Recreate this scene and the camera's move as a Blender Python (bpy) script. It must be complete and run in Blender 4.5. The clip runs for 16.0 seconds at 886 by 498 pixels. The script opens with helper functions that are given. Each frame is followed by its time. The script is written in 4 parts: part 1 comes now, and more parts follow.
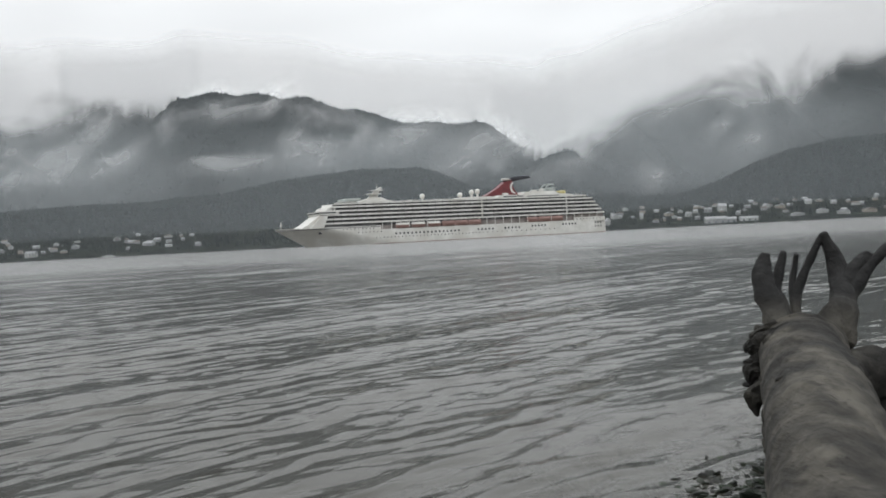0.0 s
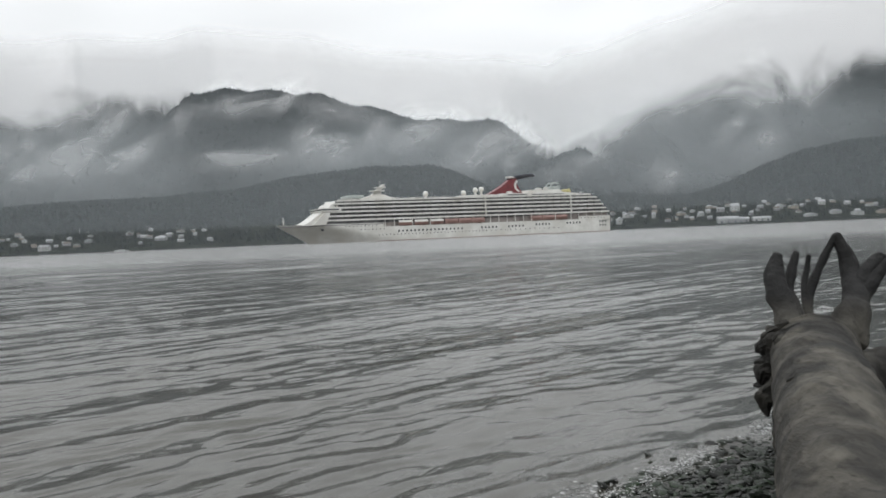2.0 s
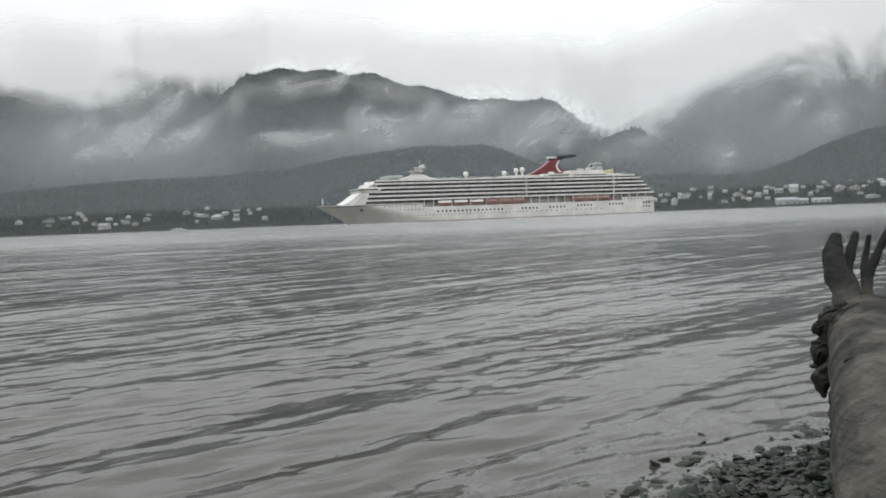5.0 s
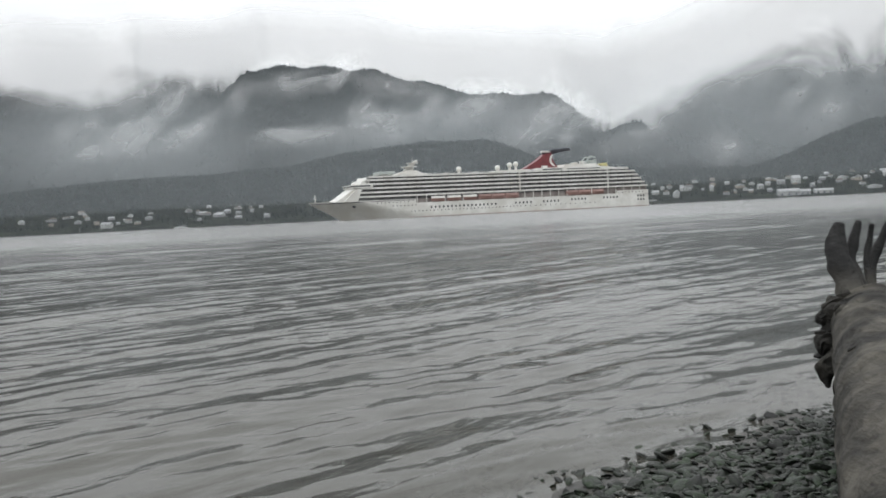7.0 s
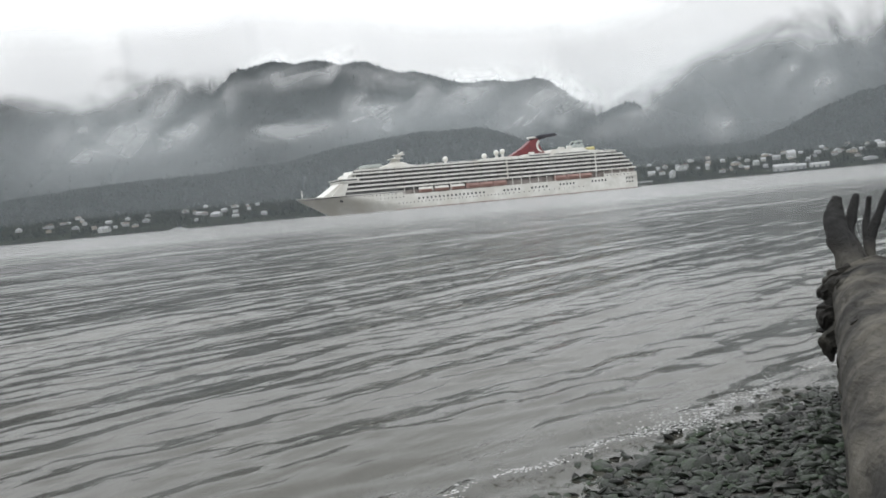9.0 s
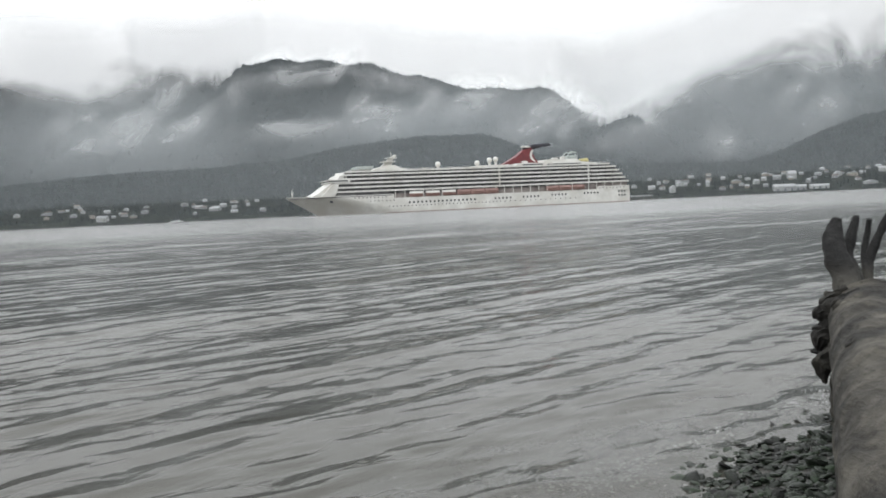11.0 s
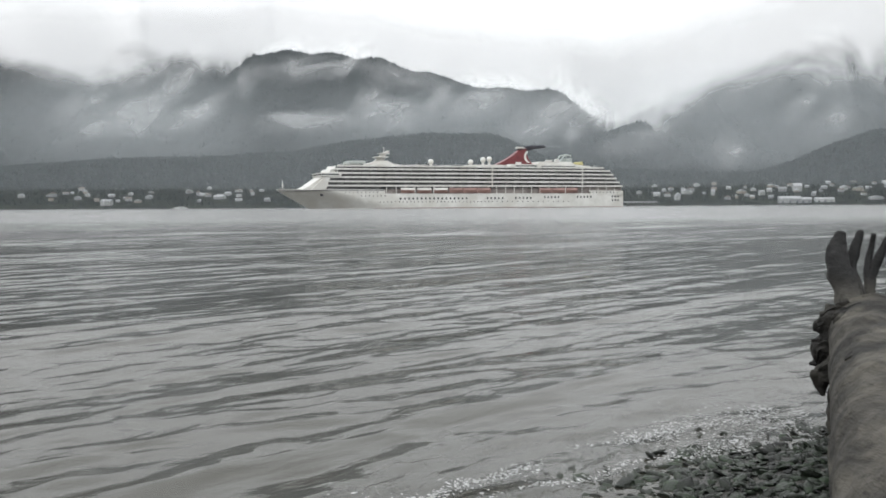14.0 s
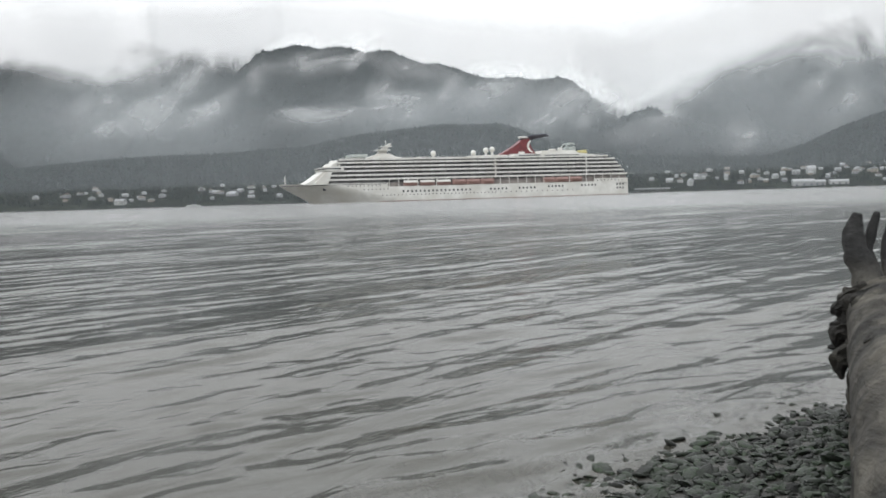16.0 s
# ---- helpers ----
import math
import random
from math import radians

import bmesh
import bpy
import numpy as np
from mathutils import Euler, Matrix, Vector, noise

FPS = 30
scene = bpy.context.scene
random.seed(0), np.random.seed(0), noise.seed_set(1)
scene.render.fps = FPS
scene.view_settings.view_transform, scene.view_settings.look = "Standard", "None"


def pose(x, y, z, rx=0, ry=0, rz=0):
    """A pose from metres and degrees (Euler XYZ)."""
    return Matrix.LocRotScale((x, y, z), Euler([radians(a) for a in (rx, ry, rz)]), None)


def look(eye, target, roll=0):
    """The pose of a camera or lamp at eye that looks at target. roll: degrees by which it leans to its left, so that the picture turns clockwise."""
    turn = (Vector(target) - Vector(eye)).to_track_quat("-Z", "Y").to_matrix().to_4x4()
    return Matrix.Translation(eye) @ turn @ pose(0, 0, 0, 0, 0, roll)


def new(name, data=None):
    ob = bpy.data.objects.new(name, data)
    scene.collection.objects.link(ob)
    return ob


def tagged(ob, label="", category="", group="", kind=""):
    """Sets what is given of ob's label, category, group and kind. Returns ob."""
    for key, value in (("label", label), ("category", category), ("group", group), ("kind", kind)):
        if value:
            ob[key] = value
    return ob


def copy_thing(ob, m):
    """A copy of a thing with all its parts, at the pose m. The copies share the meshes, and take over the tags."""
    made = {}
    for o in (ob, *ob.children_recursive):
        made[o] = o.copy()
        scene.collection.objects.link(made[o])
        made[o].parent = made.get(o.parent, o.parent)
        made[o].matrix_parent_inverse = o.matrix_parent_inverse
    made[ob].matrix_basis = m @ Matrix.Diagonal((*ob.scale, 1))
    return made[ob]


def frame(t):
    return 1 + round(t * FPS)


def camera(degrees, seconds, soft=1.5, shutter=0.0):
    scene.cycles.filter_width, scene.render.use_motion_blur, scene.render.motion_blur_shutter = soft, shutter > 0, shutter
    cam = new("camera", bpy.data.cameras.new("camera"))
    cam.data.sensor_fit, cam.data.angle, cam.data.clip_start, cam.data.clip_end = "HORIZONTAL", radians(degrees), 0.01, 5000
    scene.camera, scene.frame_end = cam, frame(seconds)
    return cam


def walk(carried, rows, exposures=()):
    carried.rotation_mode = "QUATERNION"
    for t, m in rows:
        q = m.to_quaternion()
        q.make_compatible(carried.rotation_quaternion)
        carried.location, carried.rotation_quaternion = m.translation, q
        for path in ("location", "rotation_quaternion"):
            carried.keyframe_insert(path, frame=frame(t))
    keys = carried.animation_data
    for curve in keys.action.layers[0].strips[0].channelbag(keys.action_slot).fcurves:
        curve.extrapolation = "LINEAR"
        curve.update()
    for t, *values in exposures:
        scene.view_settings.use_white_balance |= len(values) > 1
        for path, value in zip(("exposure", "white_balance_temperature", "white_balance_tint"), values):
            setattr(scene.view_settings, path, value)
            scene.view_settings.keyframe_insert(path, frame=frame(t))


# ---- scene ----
cam = camera(49.52, 16.0, soft=1.7)
# seconds, eye (metres), turn about x, y, z (degrees): a phone held nearly still on the beach
ROWS = [
    (0, 0.004, 0.022, 1.478, 89.37, 3.02, -0.02),
    (0.5, 0.003, 0.025, 1.478, 89.46, 3.14, -0.28),
    (1, 0.007, 0.035, 1.479, 89.60, 3.84, -0.41),
    (1.5, 0.005, 0.031, 1.474, 89.19, 3.29, -0.36),
    (2, 0.005, 0.021, 1.476, 89.25, 2.50, 0.66),
    (2.5, -0.000, 0.008, 1.475, 90.21, 2.03, 2.06),
    (3, 0.001, -0.026, 1.461, 89.17, 1.12, 3.64),
    (3.5, -0.000, -0.027, 1.456, 87.84, 1.14, 4.48),
    (4, -0.003, -0.016, 1.462, 88.24, 1.77, 3.98),
    (6.5, -0.003, -0.016, 1.459, 88.09, 2.62, 3.93),
    (7, 0.000, -0.006, 1.454, 87.91, 2.90, 3.91),
    (7.5, -0.005, -0.005, 1.455, 87.08, 3.91, 4.01),
    (8, -0.007, -0.014, 1.457, 87.06, 4.33, 4.21),
    (8.5, -0.003, -0.006, 1.454, 86.75, 4.69, 3.92),
    (9, -0.005, -0.012, 1.460, 87.29, 5.34, 3.73),
    (9.5, -0.002, 0.001, 1.456, 87.58, 5.21, 3.73),
    (12, -0.003, 0.025, 1.451, 87.58, 0.30, 3.40),
    (12.5, -0.010, 0.020, 1.452, 88.18, -0.65, 3.08),
    (13, -0.011, 0.014, 1.446, 87.74, -0.69, 2.77),
    (13.5, -0.013, 0.007, 1.444, 87.44, -0.17, 3.33),
    (14, -0.014, 0.001, 1.447, 87.44, 0.34, 3.93),
    (14.5, -0.014, 0.009, 1.448, 87.25, 0.85, 4.00),
    (15, -0.015, 0.002, 1.449, 87.16, 1.43, 4.12),
    (15.5, -0.016, 0.007, 1.450, 87.05, 1.59, 4.82),
    (16, -0.015, 0.012, 1.449, 86.95, 1.75, 4.66),
]
walk(cam, [(t, pose(x, y, z, rx, ry, rz)) for t, x, y, z, rx, ry, rz in ROWS],
     exposures=[(0.0, -0.40), (2.5, -0.32), (4.0, -0.25), (7.0, -0.20), (9.0, -0.04), (16.0, -0.04)])

# ---- light: overcast sky, bright overhead, and a very wide faint sun ----
world = bpy.data.worlds.new("overcast")
scene.world = world
world.use_nodes = True
wn, wl = world.node_tree.nodes, world.node_tree.links
wn.clear()


def wnode(kind, **values):
    n = wn.new(kind)
    for k, v in values.items():
        n.inputs[k].default_value = v
    return n


def wmath(op, a, b):
    n = wn.new("ShaderNodeMath")
    n.operation = op
    for i, v in enumerate((a, b)):
        if isinstance(v, (int, float)):
            n.inputs[i].default_value = v
        else:
            wl.new(v, n.inputs[i])
    return n.outputs[0]


sky = wn.new("ShaderNodeTexSky")
sky.sky_type, sky.sun_disc, sky.sun_elevation, sky.sun_rotation = "NISHITA", False, radians(38), radians(200)
pale = wnode("ShaderNodeHueSaturation", Saturation=0.25)
wl.new(sky.outputs[0], pale.inputs["Color"])
coord = wn.new("ShaderNodeTexCoord")
split = wn.new("ShaderNodeSeparateXYZ")
wl.new(coord.outputs["Generated"], split.inputs[0])
up = wmath("MAXIMUM", split.outputs[2], 0.0)
dome = wmath("MULTIPLY_ADD", up, 1.7)
wn[-1].inputs[2].default_value = 0.57
stretch = wn.new("ShaderNodeMapping")
stretch.inputs["Scale"].default_value = (1.0, 1.0, 3.2)
wl.new(coord.outputs["Generated"], stretch.inputs[0])
puff = wnode("ShaderNodeTexNoise", Scale=2.6, Detail=5.0, Roughness=0.5, Distortion=0.4)
wl.new(stretch.outputs[0], puff.inputs["Vector"])
cloud = wmath("MULTIPLY_ADD", puff.outputs[0], 0.75)
wn[-1].inputs[2].default_value = 0.64
grey = wmath("MULTIPLY", dome, cloud)
tint = wn.new("ShaderNodeVectorMath")
tint.operation = "SCALE"
tint.inputs[0].default_value = (0.985, 1.0, 1.008)
wl.new(grey, tint.inputs["Scale"])
back = wnode("ShaderNodeBackground", Strength=1.0)
wl.new(tint.outputs[0], back.inputs["Color"])
blue = wnode("ShaderNodeBackground", Strength=0.05)
wl.new(pale.outputs[0], blue.inputs["Color"])
both = wn.new("ShaderNodeAddShader")
wl.new(back.outputs[0], both.inputs[0])
wl.new(blue.outputs[0], both.inputs[1])
out = wn.new("ShaderNodeOutputWorld")
wl.new(both.outputs[0], out.inputs[0])
sun = new("sun", bpy.data.lights.new("sun", "SUN"))
sun.data.energy, sun.data.angle, sun.data.color = 0.5, radians(60), (1.0, 0.98, 0.95)
sun.matrix_world = look((0, 0, 50), (40, 60, -30))

# ---- materials ----


def material(name):
    m = bpy.data.materials.new(name)
    m.use_nodes = True
    return m, m.node_tree.nodes, m.node_tree.links, m.node_tree.nodes["Principled BSDF"]


def surface(name, dark, light, scale=1.0, rough=0.7, bump=0.3, detail=6.0, metal=0.0, spots=None, spot_scale=0.2, per_piece=0.0, depth=0.02, stretch=(1, 1, 1), rough_vary=0.15, low=0.35, high=0.65, gloss=0.5):
    """A weathered surface: two colours mixed by fine grain, a second larger mottling, relief from the grain."""
    m, n, l, b = material(name)
    tc = n.new("ShaderNodeTexCoord")
    mp = n.new("ShaderNodeMapping")
    mp.inputs["Scale"].default_value = stretch
    l.new(tc.outputs["Object"], mp.inputs[0])
    fine = n.new("ShaderNodeTexNoise")
    fine.inputs["Scale"].default_value, fine.inputs["Detail"].default_value, fine.inputs["Roughness"].default_value = scale, detail, 0.62
    l.new(mp.outputs[0], fine.inputs["Vector"])
    ramp = n.new("ShaderNodeValToRGB")
    ramp.color_ramp.elements[0].position, ramp.color_ramp.elements[1].position = low, high
    ramp.color_ramp.elements[0].color, ramp.color_ramp.elements[1].color = (*dark, 1), (*light, 1)
    l.new(fine.outputs[0], ramp.inputs[0])
    colour = ramp.outputs[0]
    if spots:
        big = n.new("ShaderNodeTexNoise")
        big.inputs["Scale"].default_value, big.inputs["Detail"].default_value = scale * spot_scale, 4.0
        l.new(mp.outputs[0], big.inputs["Vector"])
        r2 = n.new("ShaderNodeValToRGB")
        r2.color_ramp.elements[0].position, r2.color_ramp.elements[1].position = 0.45, 0.68
        l.new(big.outputs[0], r2.inputs[0])
        mix = n.new("ShaderNodeMix")
        mix.data_type = "RGBA"
        l.new(r2.outputs[0], mix.inputs[0])
        l.new(colour, mix.inputs[6])
        mix.inputs[7].default_value = (*spots, 1)
        colour = mix.outputs[2]
    if per_piece:
        info = n.new("ShaderNodeObjectInfo")
        geo = n.new("ShaderNodeNewGeometry")
        add = n.new("ShaderNodeMath")
        add.operation = "ADD"
        l.new(info.outputs["Random"], add.inputs[0])
        l.new(geo.outputs["Random Per Island"], add.inputs[1])
        wrap = n.new("ShaderNodeMath")
        wrap.operation = "FRACT"
        l.new(add.outputs[0], wrap.inputs[0])
        span = n.new("ShaderNodeMapRange")
        span.inputs["To Min"].default_value, span.inputs["To Max"].default_value = 1 - per_piece, 1 + per_piece
        l.new(wrap.outputs[0], span.inputs[0])
        hsv = n.new("ShaderNodeHueSaturation")
        l.new(span.outputs[0], hsv.inputs["Value"])
        l.new(colour, hsv.inputs["Color"])
        colour = hsv.outputs[0]
    l.new(colour, b.inputs["Base Color"])
    rr = n.new("ShaderNodeMapRange")
    rr.inputs["To Min"].default_value, rr.inputs["To Max"].default_value = rough - rough_vary, min(1.0, rough + rough_vary)
    l.new(fine.outputs[0], rr.inputs[0])
    l.new(rr.outputs[0], b.inputs["Roughness"])
    b.inputs["Metallic"].default_value = metal
    b.inputs["Specular IOR Level"].default_value = gloss
    if bump:
        bp = n.new("ShaderNodeBump")
        bp.inputs["Strength"].default_value, bp.inputs["Distance"].default_value = bump, depth
        l.new(fine.outputs[0], bp.inputs["Height"])
        l.new(bp.outputs[0], b.inputs["Normal"])
    return m


def make_water():
    """Silty water: a clear, slightly green film over the bed, with mirror-like gloss by its angle."""
    m, n, l, b = material("water")
    n.remove(b)
    tc = n.new("ShaderNodeTexCoord")
    mp = n.new("ShaderNodeMapping")
    mp.vector_type = "TEXTURE"
    mp.inputs["Rotation"].default_value = (0, 0, radians(54))
    mp.inputs["Scale"].default_value = (2.8, 1.0, 1.0)
    l.new(tc.outputs["Object"], mp.inputs[0])
    height = None
    for scale, weight in ((9.0, 0.0045), (3.2, 0.020), (1.1, 0.055), (0.35, 0.2), (0.08, 1.0)):
        nz = n.new("ShaderNodeTexNoise")
        nz.inputs["Scale"].default_value, nz.inputs["Detail"].default_value, nz.inputs["Distortion"].default_value = scale, 2.0, 0.6
        l.new(mp.outputs[0], nz.inputs["Vector"])
        mul = n.new("ShaderNodeMath")
        mul.operation = "MULTIPLY_ADD"
        mul.inputs[1].default_value = weight
        l.new(nz.outputs[0], mul.inputs[0])
        if height is None:
            mul.inputs[2].default_value = 0
        else:
            l.new(height, mul.inputs[2])
        height = mul.outputs[0]
    for length, weight, distort in ((0.5, 0.007, 6.0), (1.1, 0.020, 7.0)):
        wv = n.new("ShaderNodeTexWave")
        wv.wave_type, wv.bands_direction, wv.wave_profile = "BANDS", "Y", "SIN"
        for k, v in (("Scale", 0.314 / length), ("Distortion", distort), ("Detail", 3.0), ("Detail Scale", 1.6)):
            wv.inputs[k].default_value = v
        l.new(mp.outputs[0], wv.inputs["Vector"])
        mul = n.new("ShaderNodeMath")
        mul.operation = "MULTIPLY_ADD"
        mul.inputs[1].default_value = weight
        l.new(wv.outputs["Fac"], mul.inputs[0])
        l.new(height, mul.inputs[2])
        height = mul.outputs[0]
    bp = n.new("ShaderNodeBump")
    bp.inputs["Strength"].default_value, bp.inputs["Distance"].default_value = 0.8, 1.0
    l.new(height, bp.inputs["Height"])
    fr = n.new("ShaderNodeFresnel")
    fr.inputs["IOR"].default_value = 1.34
    l.new(bp.outputs[0], fr.inputs["Normal"])
    gl = n.new("ShaderNodeBsdfGlossy")
    # the open channel is covered in wavelets too small to model: its gloss is broader than that of the sheltered edge
    sp = n.new("ShaderNodeSeparateXYZ")
    l.new(tc.outputs["Object"], sp.inputs[0])
    open_water = n.new("ShaderNodeMapRange")
    for k, v in (("From Min", 12.0), ("From Max", 110.0), ("To Min", 0.07), ("To Max", 0.20)):
        open_water.inputs[k].default_value = v
    l.new(sp.outputs[1], open_water.inputs[0])
    l.new(open_water.outputs[0], gl.inputs["Roughness"])
    l.new(bp.outputs[0], gl.inputs["Normal"])
    clear = n.new("ShaderNodeBsdfTransparent")
    clear.inputs["Color"].default_value = (0.66, 0.68, 0.64, 1)
    silt = n.new("ShaderNodeBsdfDiffuse")
    silt.inputs["Color"].default_value = (0.105, 0.101, 0.085, 1)
    body = n.new("ShaderNodeMixShader")
    body.inputs[0].default_value = 0.36
    l.new(clear.outputs[0], body.inputs[1])
    l.new(silt.outputs[0], body.inputs[2])
    # steep little wave faces keep a choppy surface from mirroring fully at a grazing angle
    gloss = n.new("ShaderNodeMath")
    gloss.operation = "MINIMUM"
    gloss.inputs[1].default_value = 0.76
    l.new(fr.outputs[0], gloss.inputs[0])
    mx = n.new("ShaderNodeMixShader")
    l.new(gloss.outputs[0], mx.inputs[0])
    l.new(body.outputs[0], mx.inputs[1])
    l.new(gl.outputs[0], mx.inputs[2])
    l.new(mx.outputs[0], n["Material Output"].inputs[0])
    return m


def make_mist(name, density, scale, low, high, rise=False, full=0.6, colour=(0.97, 0.97, 0.98)):
    """Cloud vapour: scatters daylight both ways, thins out in ragged noise towards its rim (UV) or its underside."""
    m, n, l, b = material(name)
    n.remove(b)

    def calc(op, a, c, third=None):
        q = n.new("ShaderNodeMath")
        q.operation = op
        q.use_clamp = op == "MULTIPLY"
        for i, v in enumerate((a, c, third)):
            if v is None:
                continue
            if isinstance(v, (int, float)):
                q.inputs[i].default_value = v
            else:
                l.new(v, q.inputs[i])
        return q.outputs[0]

    tc = n.new("ShaderNodeTexCoord")
    info = n.new("ShaderNodeObjectInfo")
    shift = n.new("ShaderNodeVectorMath")
    shift.operation = "MULTIPLY_ADD"
    l.new(info.outputs["Random"], shift.inputs[0])
    shift.inputs[1].default_value = (7000, 3000, 5000)
    l.new(tc.outputs["Object"], shift.inputs[2])
    nz = n.new("ShaderNodeTexNoise")
    nz.inputs["Scale"].default_value, nz.inputs["Detail"].default_value, nz.inputs["Roughness"].default_value, nz.inputs["Distortion"].default_value = scale, 7.0, 0.58, 0.6
    drawn = n.new("ShaderNodeVectorMath")
    drawn.operation = "MULTIPLY"
    drawn.inputs[1].default_value = (0.4, 1.0, 1.0) if not rise else (1.0, 1.0, 1.0)
    l.new(shift.outputs[0], drawn.inputs[0])
    l.new(drawn.outputs[0], nz.inputs["Vector"])
    sp = n.new("ShaderNodeSeparateXYZ")
    l.new(tc.outputs["UV"], sp.inputs[0])
    span = n.new("ShaderNodeMapRange")
    span.interpolation_type = "SMOOTHERSTEP"
    if rise:
        height = calc("MULTIPLY_ADD", nz.outputs[0], 1.0, calc("SUBTRACT", sp.outputs[1], 0.6))
        l.new(height, span.inputs[0])
        span.inputs["From Min"].default_value, span.inputs["From Max"].default_value = 0.0, full
        top = calc("MULTIPLY", calc("MULTIPLY", calc("SUBTRACT", 1.0, sp.outputs[1]), 3.6), calc("MULTIPLY", sp.outputs[1], 5.0))
        alpha = calc("MULTIPLY", calc("MULTIPLY", span.outputs[0], top), density)
    else:
        u = calc("MULTIPLY", calc("MULTIPLY", sp.outputs[0], calc("SUBTRACT", 1.0, sp.outputs[0])), 4.0)
        v = calc("MULTIPLY", calc("MULTIPLY", sp.outputs[1], calc("SUBTRACT", 1.0, sp.outputs[1])), 4.0)
        rim = calc("MULTIPLY", u, v)
        l.new(calc("MULTIPLY_ADD", rim, 0.45, nz.outputs[0]), span.inputs[0])
        span.inputs["From Min"].default_value, span.inputs["From Max"].default_value = low, high
        alpha = calc("MULTIPLY", calc("MULTIPLY", rim, span.outputs[0]), density)
    dif = n.new("ShaderNodeBsdfDiffuse")
    tra = n.new("ShaderNodeBsdfTranslucent")
    for q in (dif, tra):
        q.inputs["Color"].default_value = (*colour, 1)
    vap = n.new("ShaderNodeMixShader")
    vap.inputs[0].default_value = 0.5
    l.new(dif.outputs[0], vap.inputs[1])
    l.new(tra.outputs[0], vap.inputs[2])
    clear = n.new("ShaderNodeBsdfTransparent")
    mx = n.new("ShaderNodeMixShader")
    l.new(alpha, mx.inputs[0])
    l.new(clear.outputs[0], mx.inputs[1])
    l.new(vap.outputs[0], mx.inputs[2])
    l.new(mx.outputs[0], n["Material Output"].inputs[0])
    return m




def driftwood_material(name, dark, mid, light, tips=None):
    """Sea-worn wood: cracked grain, pale rubbed patches, dark damp blotches and pits; tips: heights between which a root turns black and charred."""
    m, n, l, b = material(name)
    tc = n.new("ShaderNodeTexCoord")

    def field(scale, detail, stretch, rough=0.6, distort=0.0):
        mp = n.new("ShaderNodeMapping")
        mp.inputs["Scale"].default_value = stretch
        mp.inputs["Rotation"].default_value = (0, 0, radians(18))
        l.new(tc.outputs["Object"], mp.inputs[0])
        f = n.new("ShaderNodeTexNoise")
        for k, v in (("Scale", scale), ("Detail", detail), ("Roughness", rough), ("Distortion", distort)):
            f.inputs[k].default_value = v
        l.new(mp.outputs[0], f.inputs["Vector"])
        return f.outputs[0]

    def ramp(src, *stops):
        r = n.new("ShaderNodeValToRGB")
        while len(r.color_ramp.elements) < len(stops):
            r.color_ramp.elements.new(0.5)
        for e, (at, c) in zip(r.color_ramp.elements, stops):
            e.position, e.color = at, (*c, 1)
        l.new(src, r.inputs[0])
        return r.outputs[0]

    def blend(kind, fac, a, c):
        q = n.new("ShaderNodeMix")
        q.data_type, q.blend_type = "RGBA", kind
        if isinstance(fac, float):
            q.inputs[0].default_value = fac
        else:
            l.new(fac, q.inputs[0])
        l.new(a, q.inputs[6])
        if isinstance(c, tuple):
            q.inputs[7].default_value = (*c, 1)
        else:
            l.new(c, q.inputs[7])
        return q.outputs[2]

    grain = field(22.0, 8.0, (1.0, 0.16, 1.0), 0.65, 0.3)
    patch = field(3.4, 6.0, (1.0, 0.6, 1.0), 0.6, 0.4)
    blotch = field(3.2, 5.0, (1.0, 0.8, 1.0), 0.55, 0.8)
    pits = field(34.0, 3.0, (1.0, 0.5, 1.0), 0.5)
    colour = ramp(patch, (0.36, dark), (0.5, mid), (0.64, light))
    colour = blend("MULTIPLY", 0.4, colour, ramp(grain, (0.35, (0.45, 0.44, 0.42)), (0.62, (1.15, 1.15, 1.13))))
    colour = blend("MIX", ramp(blotch, (0.54, (0, 0, 0)), (0.66, (0.8, 0.8, 0.8))), colour, tuple(0.7 * c for c in dark))
    colour = blend("MULTIPLY", 1.0, colour, ramp(pits, (0.30, (0.35, 0.34, 0.32)), (0.42, (1, 1, 1))))
    if tips:
        sp = n.new("ShaderNodeSeparateXYZ")
        l.new(tc.outputs["Object"], sp.inputs[0])
        wob = n.new("ShaderNodeMath")
        wob.operation = "MULTIPLY_ADD"
        wob.inputs[1].default_value = 0.25
        l.new(patch, wob.inputs[0])
        l.new(sp.outputs[2], wob.inputs[2])
        mr = n.new("ShaderNodeMapRange")
        mr.inputs["From Min"].default_value, mr.inputs["From Max"].default_value = tips[0] + 0.12, tips[1] + 0.12
        l.new(wob.outputs[0], mr.inputs[0])
        colour = blend("MIX", mr.outputs[0], colour, (0.012, 0.012, 0.012))
    l.new(colour, b.inputs["Base Color"])
    rr = n.new("ShaderNodeMapRange")
    rr.inputs["To Min"].default_value, rr.inputs["To Max"].default_value = 0.6, 0.92
    b.inputs["Specular IOR Level"].default_value = 0.22
    l.new(grain, rr.inputs[0])
    l.new(rr.outputs[0], b.inputs["Roughness"])
    height = n.new("ShaderNodeMath")
    height.operation = "MULTIPLY_ADD"
    height.inputs[1].default_value = 0.5
    l.new(grain, height.inputs[0])
    l.new(patch, height.inputs[2])
    bp = n.new("ShaderNodeBump")
    bp.inputs["Strength"].default_value, bp.inputs["Distance"].default_value = 0.8, 0.05
    l.new(height.outputs[0], bp.inputs["Height"])
    l.new(bp.outputs[0], b.inputs["Normal"])
    return m


